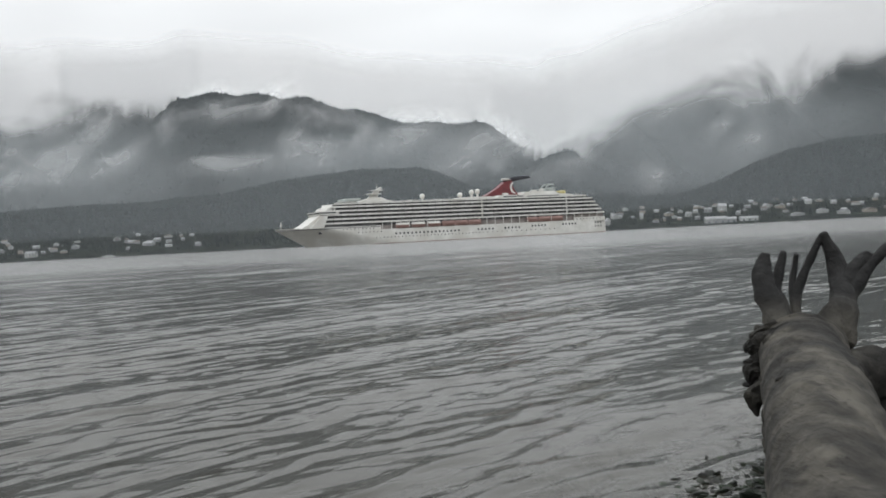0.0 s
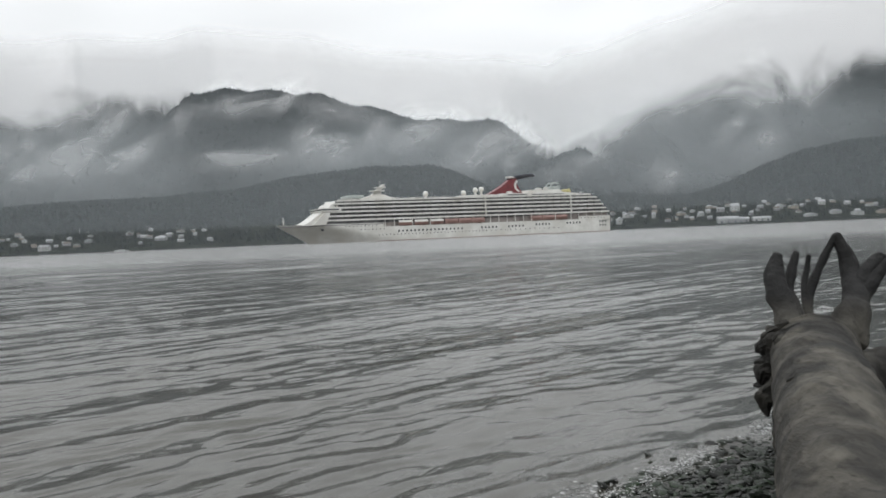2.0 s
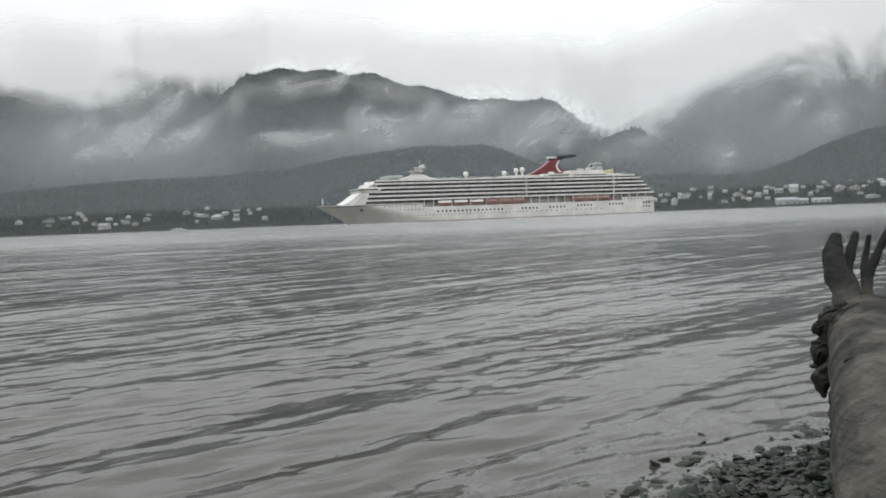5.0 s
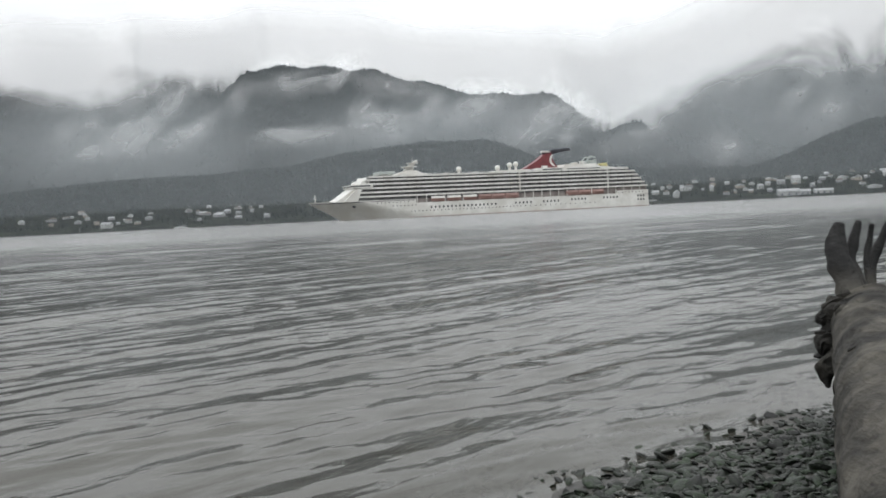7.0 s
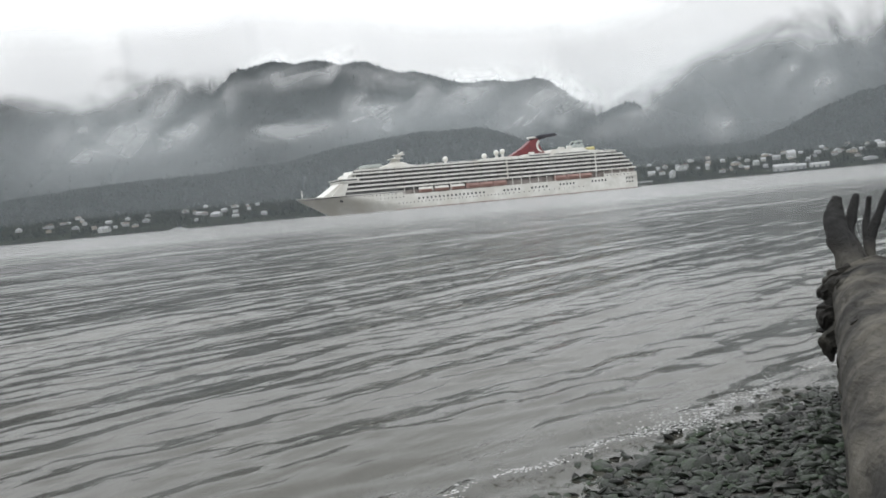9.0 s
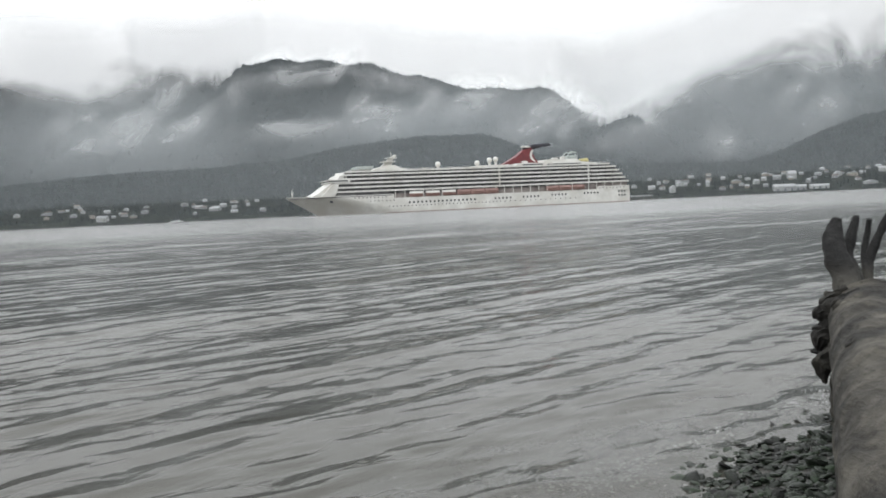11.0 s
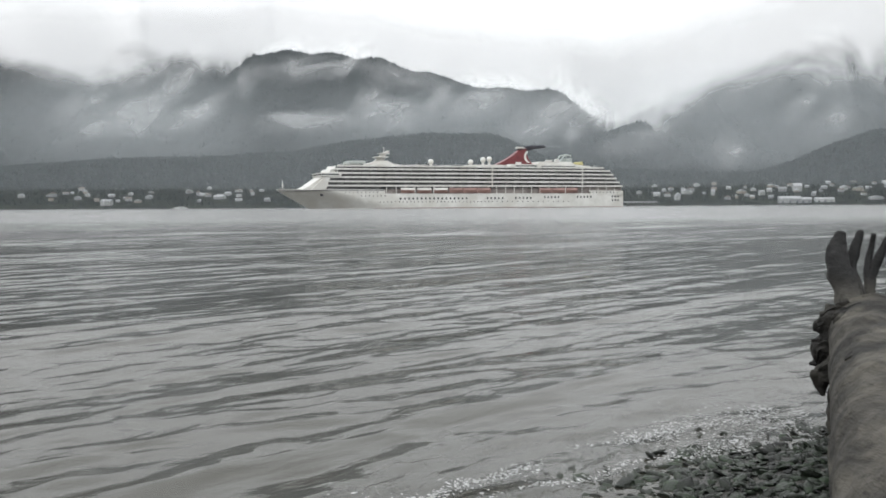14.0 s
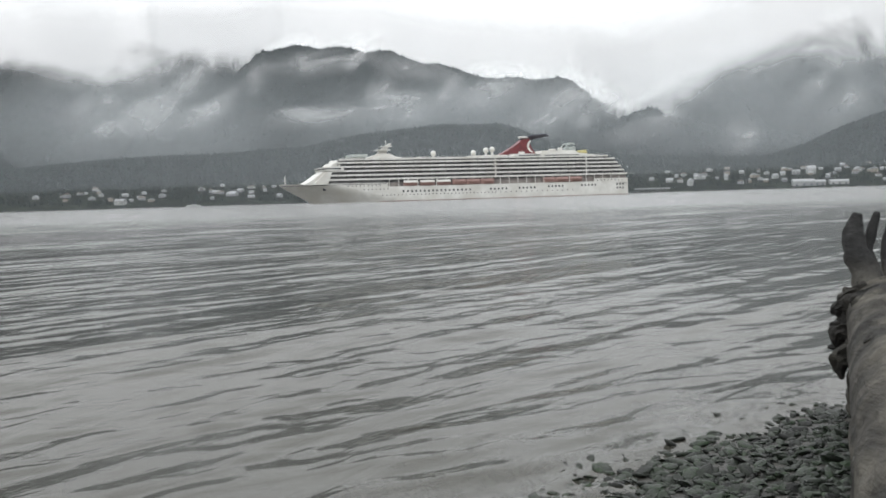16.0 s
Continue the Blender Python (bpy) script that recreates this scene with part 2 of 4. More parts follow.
WATER = make_water()
FOREST = surface("forest", (0.003, 0.0042, 0.0045), (0.0075, 0.010, 0.0104), 0.02, 0.95, 0.4, 8, depth=4, spots=(0.0085, 0.0105, 0.011), spot_scale=0.25, rough_vary=0.04, gloss=0.0)
CONIFER = surface("conifer_needles", (0.010, 0.014, 0.014), (0.018, 0.023, 0.022), 0.3, 0.95, 0, per_piece=0.12, rough_vary=0.05, gloss=0.0)
BARK = surface("tree_bark", (0.03, 0.025, 0.02), (0.09, 0.075, 0.06), 2.0, 0.9, 0.3)
SHOREBANK = surface("shore_bank", (0.005, 0.007, 0.007), (0.014, 0.016, 0.014), 0.08, 0.9, 0.4, 7, depth=1.0, spots=(0.02, 0.024, 0.018), spot_scale=0.3, rough_vary=0.05, gloss=0.0)
GRAVEL = surface("wet_gravel", (0.006, 0.0065, 0.006), (0.04, 0.039, 0.033), 26, 0.5, 0.9, 7, depth=0.03, spots=(0.035, 0.033, 0.026), spot_scale=0.08)
STONE = surface("wet_stone", (0.0015, 0.002, 0.0018), (0.036, 0.042, 0.035), 13, 0.46, 0.6, 6, depth=0.006, per_piece=0.9, spots=(0.012, 0.021, 0.010), spot_scale=0.3, gloss=0.22)
WOOD = driftwood_material("driftwood", (0.010, 0.0094, 0.0078), (0.033, 0.0304, 0.025), (0.084, 0.078, 0.065))
CHAR = driftwood_material("dark_root", (0.018, 0.017, 0.015), (0.065, 0.061, 0.052), (0.10, 0.094, 0.08), tips=(0.80, 1.02))
BLACKROOT = driftwood_material("black_root", (0.006, 0.006, 0.0055), (0.018, 0.017, 0.015), (0.042, 0.04, 0.034))
FOAM = surface("foam", (0.30, 0.305, 0.305), (0.56, 0.565, 0.565), 40, 0.6, 0.3, depth=0.004)


# ---- helpers for shapes ----


def part(name, bm, mat, parent=None, label="", smooth=False):
    """Link a bmesh as one mesh object under a thing or a part."""
    me = bpy.data.meshes.new(name)
    if smooth:
        for f in bm.faces:
            f.smooth = True
    bm.to_mesh(me)
    bm.free()
    me.materials.append(mat)
    ob = new(name, me)
    if parent is not None:
        ob.parent = parent
    if label:
        ob["label"] = label
    return ob


def from_arrays(name, verts, faces, mat, parent=None, smooth=False):
    me = bpy.data.meshes.new(name)
    me.from_pydata(verts, [], faces)
    me.materials.append(mat)
    if smooth:
        me.polygons.foreach_set("use_smooth", [True] * len(me.polygons))
    me.update()
    ob = new(name, me)
    if parent is not None:
        ob.parent = parent
    return ob


def grid_faces(rows, cols):
    i = np.arange((rows - 1) * cols).reshape(rows - 1, cols)[:, :-1].ravel()
    return np.stack([i, i + 1, i + cols + 1, i + cols], 1)


def sheet(name, xs, ys, zs, mat, smooth=True, uv=None):
    """A surface from three equal arrays rows x cols."""
    rows, cols = xs.shape
    me = bpy.data.meshes.new(name)
    faces = grid_faces(rows, cols)
    me.vertices.add(rows * cols)
    me.vertices.foreach_set("co", np.stack([xs.ravel(), ys.ravel(), zs.ravel()], 1).ravel().astype(np.float32))
    me.loops.add(faces.size)
    me.loops.foreach_set("vertex_index", faces.ravel().astype(np.int32))
    me.polygons.add(len(faces))
    me.polygons.foreach_set("loop_start", np.arange(0, faces.size, 4, dtype=np.int32))
    me.update(calc_edges=True)
    me.polygons.foreach_set("use_smooth", [smooth] * len(faces))
    if uv is not None:
        layer = me.uv_layers.new(name="UVMap")
        layer.data.foreach_set("uv", uv.reshape(-1, 2)[faces.ravel()].ravel().astype(np.float32))
    me.materials.append(mat)
    return new(name, me)


def box(bm, x0, x1, y0, y1, z0, z1, bevel=0.0):
    r = bmesh.ops.create_cube(bm, size=1, matrix=Matrix.Translation(((x0 + x1) / 2, (y0 + y1) / 2, (z0 + z1) / 2)) @ Matrix.Diagonal((x1 - x0, y1 - y0, z1 - z0, 1)))
    if bevel:
        edges = list({e for v in r["verts"] for e in v.link_edges})
        bmesh.ops.bevel(bm, geom=edges, offset=bevel, segments=1, affect="EDGES", profile=0.5)
    return r["verts"]


def prism(bm, outline, y0, y1):
    """Extrude an outline of (x, z) from y0 to y1."""
    a = [bm.verts.new((x, y0, z)) for x, z in outline]
    b = [bm.verts.new((x, y1, z)) for x, z in outline]
    k = len(a)
    bm.faces.new(a)
    bm.faces.new(b[::-1])
    for i in range(k):
        bm.faces.new((a[i], b[i], b[(i + 1) % k], a[(i + 1) % k]))
    bmesh.ops.recalc_face_normals(bm, faces=bm.faces)


def ball(bm, centre, radius, squash=1.0, seg=14):
    bmesh.ops.create_uvsphere(bm, u_segments=seg, v_segments=seg // 2 + 2, radius=radius, matrix=Matrix.Translation(centre) @ Matrix.Diagonal((1, 1, squash, 1)))


def rod(bm, a, b, r0, r1=None, seg=8):
    a, b = Vector(a), Vector(b)
    d = b - a
    bmesh.ops.create_cone(bm, cap_ends=True, segments=seg, radius1=r0, radius2=r0 if r1 is None else r1, depth=d.length, matrix=Matrix.Translation((a + b) / 2) @ d.to_track_quat("Z", "Y").to_matrix().to_4x4())


def limb(bm, points, radii, seg=18, steps=6, rough=0.12, grain=4.0, seed=0.0, blunt=0.5, ridge=0.0):
    """A gnarled round limb along smoothly joined points, with knots and furrows."""
    pts = [Vector(p) for p in points]
    path, rad = [], []
    for i in range(len(pts) - 1):
        p0, p1, p2, p3 = pts[max(i - 1, 0)], pts[i], pts[i + 1], pts[min(i + 2, len(pts) - 1)]
        for k in range(steps):
            t = k / steps
            path.append(0.5 * (2 * p1 + (p2 - p0) * t + (2 * p0 - 5 * p1 + 4 * p2 - p3) * t * t + (3 * p1 - p0 - 3 * p2 + p3) * t ** 3))
            rad.append(radii[i] * (1 - t) + radii[i + 1] * t)
    path.append(pts[-1])
    rad.append(radii[-1])
    n = len(path)
    side = None
    rings = []
    for i in range(n):
        d = (path[min(i + 1, n - 1)] - path[max(i - 1, 0)]).normalized()
        if side is None:
            side = d.orthogonal().normalized()
        side = (side - d * side.dot(d)).normalized()
        other = d.cross(side)
        ring = []
        for k in range(seg):
            a = 2 * math.pi * k / seg
            v = side * math.cos(a) + other * math.sin(a)
            q = path[i] + v * rad[i]
            s = Vector((seed, seed * 2, -seed))
            furrow = abs(noise.noise(Vector((math.cos(a) * 4.5, math.sin(a) * 4.5, i * 0.05 + seed)))) * rough * 0.9
            wob = -furrow + noise.noise(q * grain + s) * rough + noise.noise(q * grain * 3.1 + s) * rough * 0.5 + noise.noise(Vector((a * 2.2, i * 0.15, seed)) * 1.0) * rough * 0.5
            if ridge:
                step = noise.noise(Vector((i * 0.085 + 0.5 * math.sin(a), 0.7 * math.cos(a), seed)))
                wob += ridge * (abs(step) ** 0.6 * (1 if step > 0 else -0.6)) * min(1.0, i / n + 0.25)
            ring.append(bm.verts.new(path[i] + v * rad[i] * (1 + wob)))
        rings.append(ring)
    for i in range(n - 1):
        for k in range(seg):
            bm.faces.new((rings[i][k], rings[i][(k + 1) % seg], rings[i + 1][(k + 1) % seg], rings[i + 1][k]))
    for ring, sign in ((rings[0], -1), (rings[-1], 1)):
        d = (path[1] - path[0]).normalized() if sign < 0 else (path[-1] - path[-2]).normalized()
        mid = sum((v.co for v in ring), Vector()) / seg + d * sign * blunt * (rad[0] if sign < 0 else rad[-1])
        tip = bm.verts.new(mid)
        for k in range(seg):
            pair = (ring[(k + 1) % seg], ring[k], tip)
            bm.faces.new(pair if sign < 0 else (ring[k], ring[(k + 1) % seg], tip))
    bmesh.ops.recalc_face_normals(bm, faces=bm.faces)


def thing(name, label, category, m=None, group="", kind=""):
    e = new(name)
    if m is not None:
        e.matrix_basis = m
    return tagged(e, label, category, group, kind)


def fbm(x, y, scale, octaves=5, seed=0.0):
    """Cheap sum of rotated sine fields, smooth and repeatable, for arrays."""
    rng = np.random.RandomState(int(seed * 10) + 7)
    total, amp, f = 0.0, 1.0, 1.0 / scale
    for _ in range(octaves):
        s = 0.0
        for _ in range(4):
            a, ph = rng.uniform(0, 2 * np.pi), rng.uniform(0, 2 * np.pi)
            s = s + np.sin((x * np.cos(a) + y * np.sin(a)) * f * rng.uniform(0.7, 1.4) * 2 * np.pi + ph)
        total = total + amp * s / 2.5
        amp, f = amp * 0.5, f * 2.03
    return total

# ---- the far land: mountains, low ridges, the settled bank ----
EYE = 1.45


def profile(az, table):
    return np.interp(az, [a for a, _ in table], [e for _, e in table])


def mountain(name, label, y_foot, y_ridge, table, relief, seed, x_span, foot_z=0.0, step=18.0, power=1.15, trees=0, tree_height=(12, 22)):
    """A wooded mountain side that climbs from y_foot to a ridge at y_ridge; table: bearing and elevation of the crest in degrees."""
    xs = np.arange(x_span[0], x_span[1] + step, step)
    rows = 64
    d = np.concatenate([np.linspace(0, 1, rows), np.linspace(1, 1.5, 12)[1:]])

    def height(x, q):
        y = y_foot + (y_ridge - y_foot) * q
        az = np.degrees(np.arctan2(x, y_ridge))
        top = EYE + np.hypot(x, y_ridge) * np.tan(np.radians(profile(az, table)))
        rise = np.where(q <= 1, np.power(np.clip(q, 0, 1), power), 1 - (q - 1) * 0.9)
        furrow = fbm(x * 1.6, y * 0.35, 700, 5, seed) * relief * np.sin(np.pi * np.clip(q, 0, 1)) ** 0.8
        crest = fbm(x, y, 160, 4, seed + 1) * relief * 0.10 * np.clip(q, 0, 1)
        return foot_z + (top - foot_z) * rise + furrow * np.clip(top / 300, 0.1, 1) + crest, y

    X, Q = np.meshgrid(xs, d)
    Z, Y = height(X, Q)
    ob = tagged(sheet(name, X, Y, Z, FOREST), label, "mountain", kind="structure")
    if trees:
        rng = np.random.RandomState(int(seed) + 50)
        tx = rng.uniform(x_span[0], x_span[1], trees)
        tq = np.concatenate([rng.uniform(0.05, 1.0, trees - trees // 3), rng.uniform(0.96, 1.02, trees // 3)])
        tz, ty = height(tx, tq)
        wood(name + "_wood", tx, ty, tz - 1.5, rng.uniform(*tree_height, trees), rng, (0.34, 0.5))
    return height


def wood(name, tx, ty, tz, th, rng, plump=(0.17, 0.27)):
    """Far conifers, far too many to count, as one sheet of ragged spires."""
    k = len(tx)
    seg = 5
    ang = np.arange(seg) * 2 * np.pi / seg
    turn = rng.uniform(0, 6.28, k)
    rad = th * rng.uniform(*plump, k)
    verts = np.zeros((k, seg + 1, 3))
    wob = rng.uniform(0.7, 1.25, (k, seg))
    verts[:, :seg, 0] = tx[:, None] + np.cos(ang[None] + turn[:, None]) * rad[:, None] * wob
    verts[:, :seg, 1] = ty[:, None] + np.sin(ang[None] + turn[:, None]) * rad[:, None] * wob
    verts[:, :seg, 2] = tz[:, None] + rng.uniform(-0.1, 0.12, (k, seg)) * th[:, None]
    verts[:, seg, :] = np.stack([tx + rng.uniform(-1, 1, k), ty, tz + th], 1)
    base = np.arange(k)[:, None] * (seg + 1)
    faces = np.concatenate([np.stack([base[:, 0] + i, base[:, 0] + (i + 1) % seg, base[:, 0] + seg], 1) for i in range(seg)])
    ob = from_arrays(name, verts.reshape(-1, 3).tolist(), faces.tolist(), CONIFER)
    return tagged(ob, "dark conifer forest covering the mountain slope", "forest", kind="stuff")


mountain("mountain_main", "steep dark wooded mountain with a rounded summit", 1900, 3100,
         [(-45, 8.6), (-30, 9.0), (-24, 9.1), (-20, 9.0), (-16.6, 8.75), (-14.3, 8.92), (-11.6, 8.91), (-9.6, 8.75), (-6.3, 8.2), (-3.7, 7.49), (-1.84, 6.93), (0.3, 6.81), (2.3, 6.75), (3.2, 6.5),
          (3.8, 6.1), (4.9, 5.05), (6.8, 4.4), (10, 3.8), (14, 3.1), (18, 2.2), (30, 1.5)], 60, 1.0, (-2700, 1400), trees=15000, tree_height=(6, 10))
mountain("mountain_right", "distant wooded mountain half lost in cloud", 2200, 3900,
         [(-5, 2.0), (3, 3.2), (6, 4.6), (7.5, 5.2), (10.9, 7.0), (14, 8.1), (17.3, 8.8), (23, 9.8), (35, 10.5)], 70, 2.0, (-200, 3000), step=24, trees=6000, tree_height=(6, 10))
mountain("low_ridge", "dark forested foothill along the channel", 1700, 2150,
         [(-45, 1.6), (-28.5, 2.2), (-22.7, 2.7), (-16.4, 2.9), (-12.5, 3.2), (-8.5, 3.95), (-4.5, 4.25), (-1.1, 4.15), (0.34, 3.7), (2.1, 2.8), (6.7, 2.0), (12, 1.75), (20, 1.6), (40, 1.6)],
         16, 3.0, (-1900, 1800), foot_z=26, step=14, power=0.9, trees=16000, tree_height=(6, 10))
mountain("right_hill", "dark rounded wooded hill above the houses", 1690, 2030,
         [(8, 0.8), (12, 1.1), (13.9, 1.7), (16.4, 2.45), (18, 3.2), (20.1, 3.85), (22.5, 4.2), (25, 4.3), (32, 4.8), (40, 4.9)], 10, 4.0, (280, 1700), foot_z=26, step=12, power=0.9, trees=8000, tree_height=(6, 10))

BANK_Y = 1330.0


def bank_height(x, y):
    """The settled far bank: a short stony edge at the water and then a gentle slope."""
    edge = 5 * np.sin(x * 0.011) + 3 * np.sin(x * 0.037 + 1)
    q = np.clip(y - BANK_Y - edge, -10, 600)
    return np.where(q < 0, q * 0.25, 2.2 * (1 - np.exp(-q / 8)) + q * 0.088) + np.clip(q / 60, 0, 1) * fbm(x, y, 130, 3, 9) * 1.1


bx, by = np.meshgrid(np.arange(-1500, 1510, 10.0), np.concatenate([np.arange(-10, 30, 3.0), np.arange(30, 420, 12.0)]) + BANK_Y)
tagged(sheet("far_bank", bx, by, bank_height(bx, by), SHOREBANK), "dull green and brown sloping shore across the channel", "shore", kind="structure")
# ---- water: one rigid sheet of travelling ripples that runs in towards the beach ----
SHORE = Vector((0.72, 5.2))
ALONG = Vector((math.cos(radians(42)), math.sin(radians(42))))
LANDWARD = Vector((ALONG.y, -ALONG.x))
WAVE_SPEED = 0.85


def ripples(x, y, spacing):
    rng = np.random.RandomState(21)
    z = np.zeros_like(x)
    # narrow short crests on smoother water, broad swash bands, fine chop; each fades out where the sheet is too coarse to hold it
    group = 0.78 + 0.22 * np.clip(fbm(x, y, 6.0, 2, 31), -1, 1)
    for count, lam0, lam1, spread, amp, peaked in ((24, 0.40, 0.80, 22, 0.0062, True), (12, 0.85, 1.4, 16, 0.0080, True), (8, 1.7, 2.7, 13, 0.006, True), (3, 2.2, 3.2, 10, 0.0022, False), (8, 0.25, 0.4, 24, 0.0011, False), (8, 4, 11, 14, 0.010, False)):
        for k in range(count):
            lam = rng.uniform(lam0, lam1)
            a = math.radians(-35 + rng.normal(0, spread))
            ph = rng.uniform(0, 6.28)
            hold = np.clip((lam / np.maximum(spacing, 1e-6) - (3.5 if peaked else 2.2)) / 4, 0, 1)
            arg = (x * math.cos(a) + y * math.sin(a)) * 2 * math.pi / lam + ph + 0.6 * fbm(x, y, 7 * lam, 1, lam * 10)
            if peaked:
                patch = np.clip(fbm(x, y, 2.6 * lam, 1, lam * 20 + k) * 0.9 + 0.25, 0, 1)
                z += amp * hold * patch * group * (np.exp(2.4 * (np.sin(arg) - 1)) - 0.2)
            else:
                z += amp * hold * (np.sin(arg) + 0.28 * np.sin(2 * arg - 0.9))
    return z


APEX = np.array([-2.0, -9.0])
r = np.concatenate([9.0 * np.exp(np.arange(0, 5.25, 0.0032)), [1900.0, 2300.0]])
th = np.radians(np.arange(-48, 48.01, 0.21))
R_, TH = np.meshgrid(r, th, indexing="ij")
WX, WY = APEX[0] + R_ * np.sin(TH), APEX[1] + R_ * np.cos(TH)
WZ = ripples(WX, WY, R_ * 0.0032)
water = tagged(sheet("water", WX, WY, WZ, WATER), "grey rippled channel water running in towards the beach", "water", kind="structure")

# ---- the beach and the bed below the water: one sheet ----


def beach_height(x, y):
    q = (x - SHORE.x) * LANDWARD.x + (y - SHORE.y) * LANDWARD.y
    base = np.where(q < 0, np.maximum(q * 0.075, -0.9 - 0.2 * (1 - np.exp(np.minimum(q + 12, 0) / 40))), q * 0.068)
    lump = fbm(x, y, 1.3, 3, 3) * 0.012 + fbm(x, y, 5.0, 2, 4) * 0.012
    return base + lump * np.exp(-np.abs(q) / 30)


gx = np.concatenate([-1500 * np.exp(-np.arange(0, 5.6, 0.25)), np.arange(-5, 8, 0.07), 8 * np.exp(np.arange(0.02, 5.3, 0.2))])
gy = np.concatenate([-40 * np.exp(-np.arange(0, 2.6, 0.25)), np.arange(-2.9, 10, 0.07), 10 * np.exp(np.arange(0.02, 5.0, 0.2)), [BANK_Y + 5]])
GX, GY = np.meshgrid(gx, gy)
tagged(sheet("ground", GX, GY, beach_height(GX, GY), GRAVEL), "dark wet gravel beach sloping under the water", "beach", kind="structure")

# ---- the driftwood trunk with its upturned roots ----


def driftwood():
    log = thing("driftwood_log", "weathered grey driftwood trunk with dark broken roots", "driftwood")
    bm = bmesh.new()
    limb(bm, [(0.44, 0.5, 0.42), (0.88, 1.85, 0.43), (1.31, 3.2, 0.46), (1.70, 4.4, 0.53), (2.02, 5.4, 0.60), (2.19, 5.95, 0.63), (2.27, 6.2, 0.62)],
         [0.235, 0.248, 0.26, 0.265, 0.258, 0.275, 0.22], seg=96, steps=36, rough=0.06, grain=3.6, seed=2.0, blunt=0.3, ridge=0.06)
    part("trunk", bm, WOOD, log, "pale grey bark-less trunk", smooth=True)

    def root(points, radii, seed, name="root", mat=CHAR, label="", rough=0.24, seg=22, blunt=0.35):
        b = bmesh.new()
        limb(b, points, radii, seg=seg, steps=9, rough=rough, grain=8.0, seed=seed, blunt=blunt)
        return part(name, b, mat, log, label, smooth=name == "root")

    root([(2.12, 5.98, 0.70), (2.095, 6.04, 0.80), (2.085, 6.15, 0.925), (2.073, 6.28, 1.082), (2.098, 6.34, 1.19), (2.124, 6.36, 1.263)], [0.12, 0.098, 0.080, 0.076, 0.058, 0.034], 1, label="thick claw-like root")
    root([(2.15, 6.12, 0.82), (2.183, 6.35, 1.017), (2.237, 6.42, 1.162), (2.283, 6.46, 1.268)], [0.066, 0.042, 0.034, 0.02], 2)
    root([(2.28, 6.28, 0.85), (2.325, 6.45, 1.042), (2.364, 6.5, 1.152), (2.38, 6.5, 1.247)], [0.032, 0.024, 0.021, 0.016], 3)
    root([(2.27, 6.28, 0.82), (2.334, 6.4, 0.988), (2.425, 6.45, 1.151), (2.496, 6.46, 1.28), (2.545, 6.46, 1.362)], [0.042, 0.033, 0.028, 0.025, 0.025], 4)
    root([(2.546, 6.46, 1.378), (2.589, 6.44, 1.267), (2.612, 6.38, 1.143), (2.576, 6.24, 1.003), (2.469, 6.05, 0.859), (2.38, 5.98, 0.72)], [0.034, 0.051, 0.064, 0.082, 0.115, 0.13], 5, label="arched root")
    root([(2.593, 6.24, 1.02), (2.682, 6.3, 1.131), (2.753, 6.34, 1.185), (2.802, 6.36, 1.227)], [0.062, 0.056, 0.045, 0.036], 6)
    root([(2.57, 6.2, 0.98), (2.723, 6.28, 1.1), (2.819, 6.32, 1.182), (2.928, 6.34, 1.265), (3.074, 6.34, 1.343)], [0.075, 0.052, 0.037, 0.032, 0.026], 7)
    # the dark hollow root that juts out to the landward side
    root([(2.28, 5.62, 0.52), (2.55, 5.70, 0.56), (2.85, 5.72, 0.58), (3.3, 5.75, 0.55), (3.8, 5.8, 0.48)], [0.19, 0.15, 0.135, 0.13, 0.10], 8, label="thick dark side root", mat=BLACKROOT)
    root([(2.30, 5.70, 0.36), (2.7, 5.75, 0.30), (3.1, 5.8, 0.12), (3.4, 5.85, -0.02)], [0.14, 0.11, 0.09, 0.06], 9, mat=BLACKROOT)
    # broken stubs on the water side, the last ones reaching down to the beach
    root([(2.06, 6.08, 0.76), (2.0, 6.10, 0.79), (1.95, 6.10, 0.81)], [0.04, 0.026, 0.02], 10, "root_stub", BLACKROOT, blunt=0.2)
    root([(2.02, 5.98, 0.66), (1.93, 6.02, 0.68), (1.88, 6.02, 0.69)], [0.06, 0.05, 0.035], 11, "root_stub", BLACKROOT, blunt=0.2)
    root([(2.0, 5.86, 0.58), (1.88, 5.92, 0.57), (1.85, 5.93, 0.49)], [0.075, 0.062, 0.03], 12, "root_stub", BLACKROOT, rough=0.7)
    root([(1.97, 5.80, 0.50), (1.86, 5.86, 0.42), (1.86, 5.86, 0.30)], [0.085, 0.058, 0.02], 13, "root_stub", BLACKROOT, rough=0.7)
    root([(2.1, 5.95, 0.45), (2.06, 6.05, 0.22), (2.04, 6.1, -0.05)], [0.12, 0.10, 0.08], 14)
    root([(1.94, 5.6, 0.42), (1.88, 5.62, 0.34), (1.88, 5.62, 0.24)], [0.08, 0.06, 0.03], 15, "root_stub", BLACKROOT, rough=0.7)
    root([(2.25, 6.0, 0.45), (2.35, 6.15, 0.2), (2.4, 6.2, -0.08)], [0.13, 0.11, 0.08], 16)
    for k, (x, y, z, r) in enumerate(((1.12, 3.18, 0.68, 0.045), (1.55, 3.94, 0.77, 0.03), (1.62, 3.98, 0.775, 0.026), (2.04, 5.7, 0.87, 0.035), (1.59, 4.68, 0.76, 0.028), (1.33, 3.36, 0.73, 0.025), (1.31, 3.01, 0.71, 0.04), (1.94, 5.12, 0.84, 0.03))):
        b = bmesh.new()
        centre = Vector((x, y, z))
        inward = (Vector((0.31 * y + 0.30, y, 0.50)) - centre).normalized()
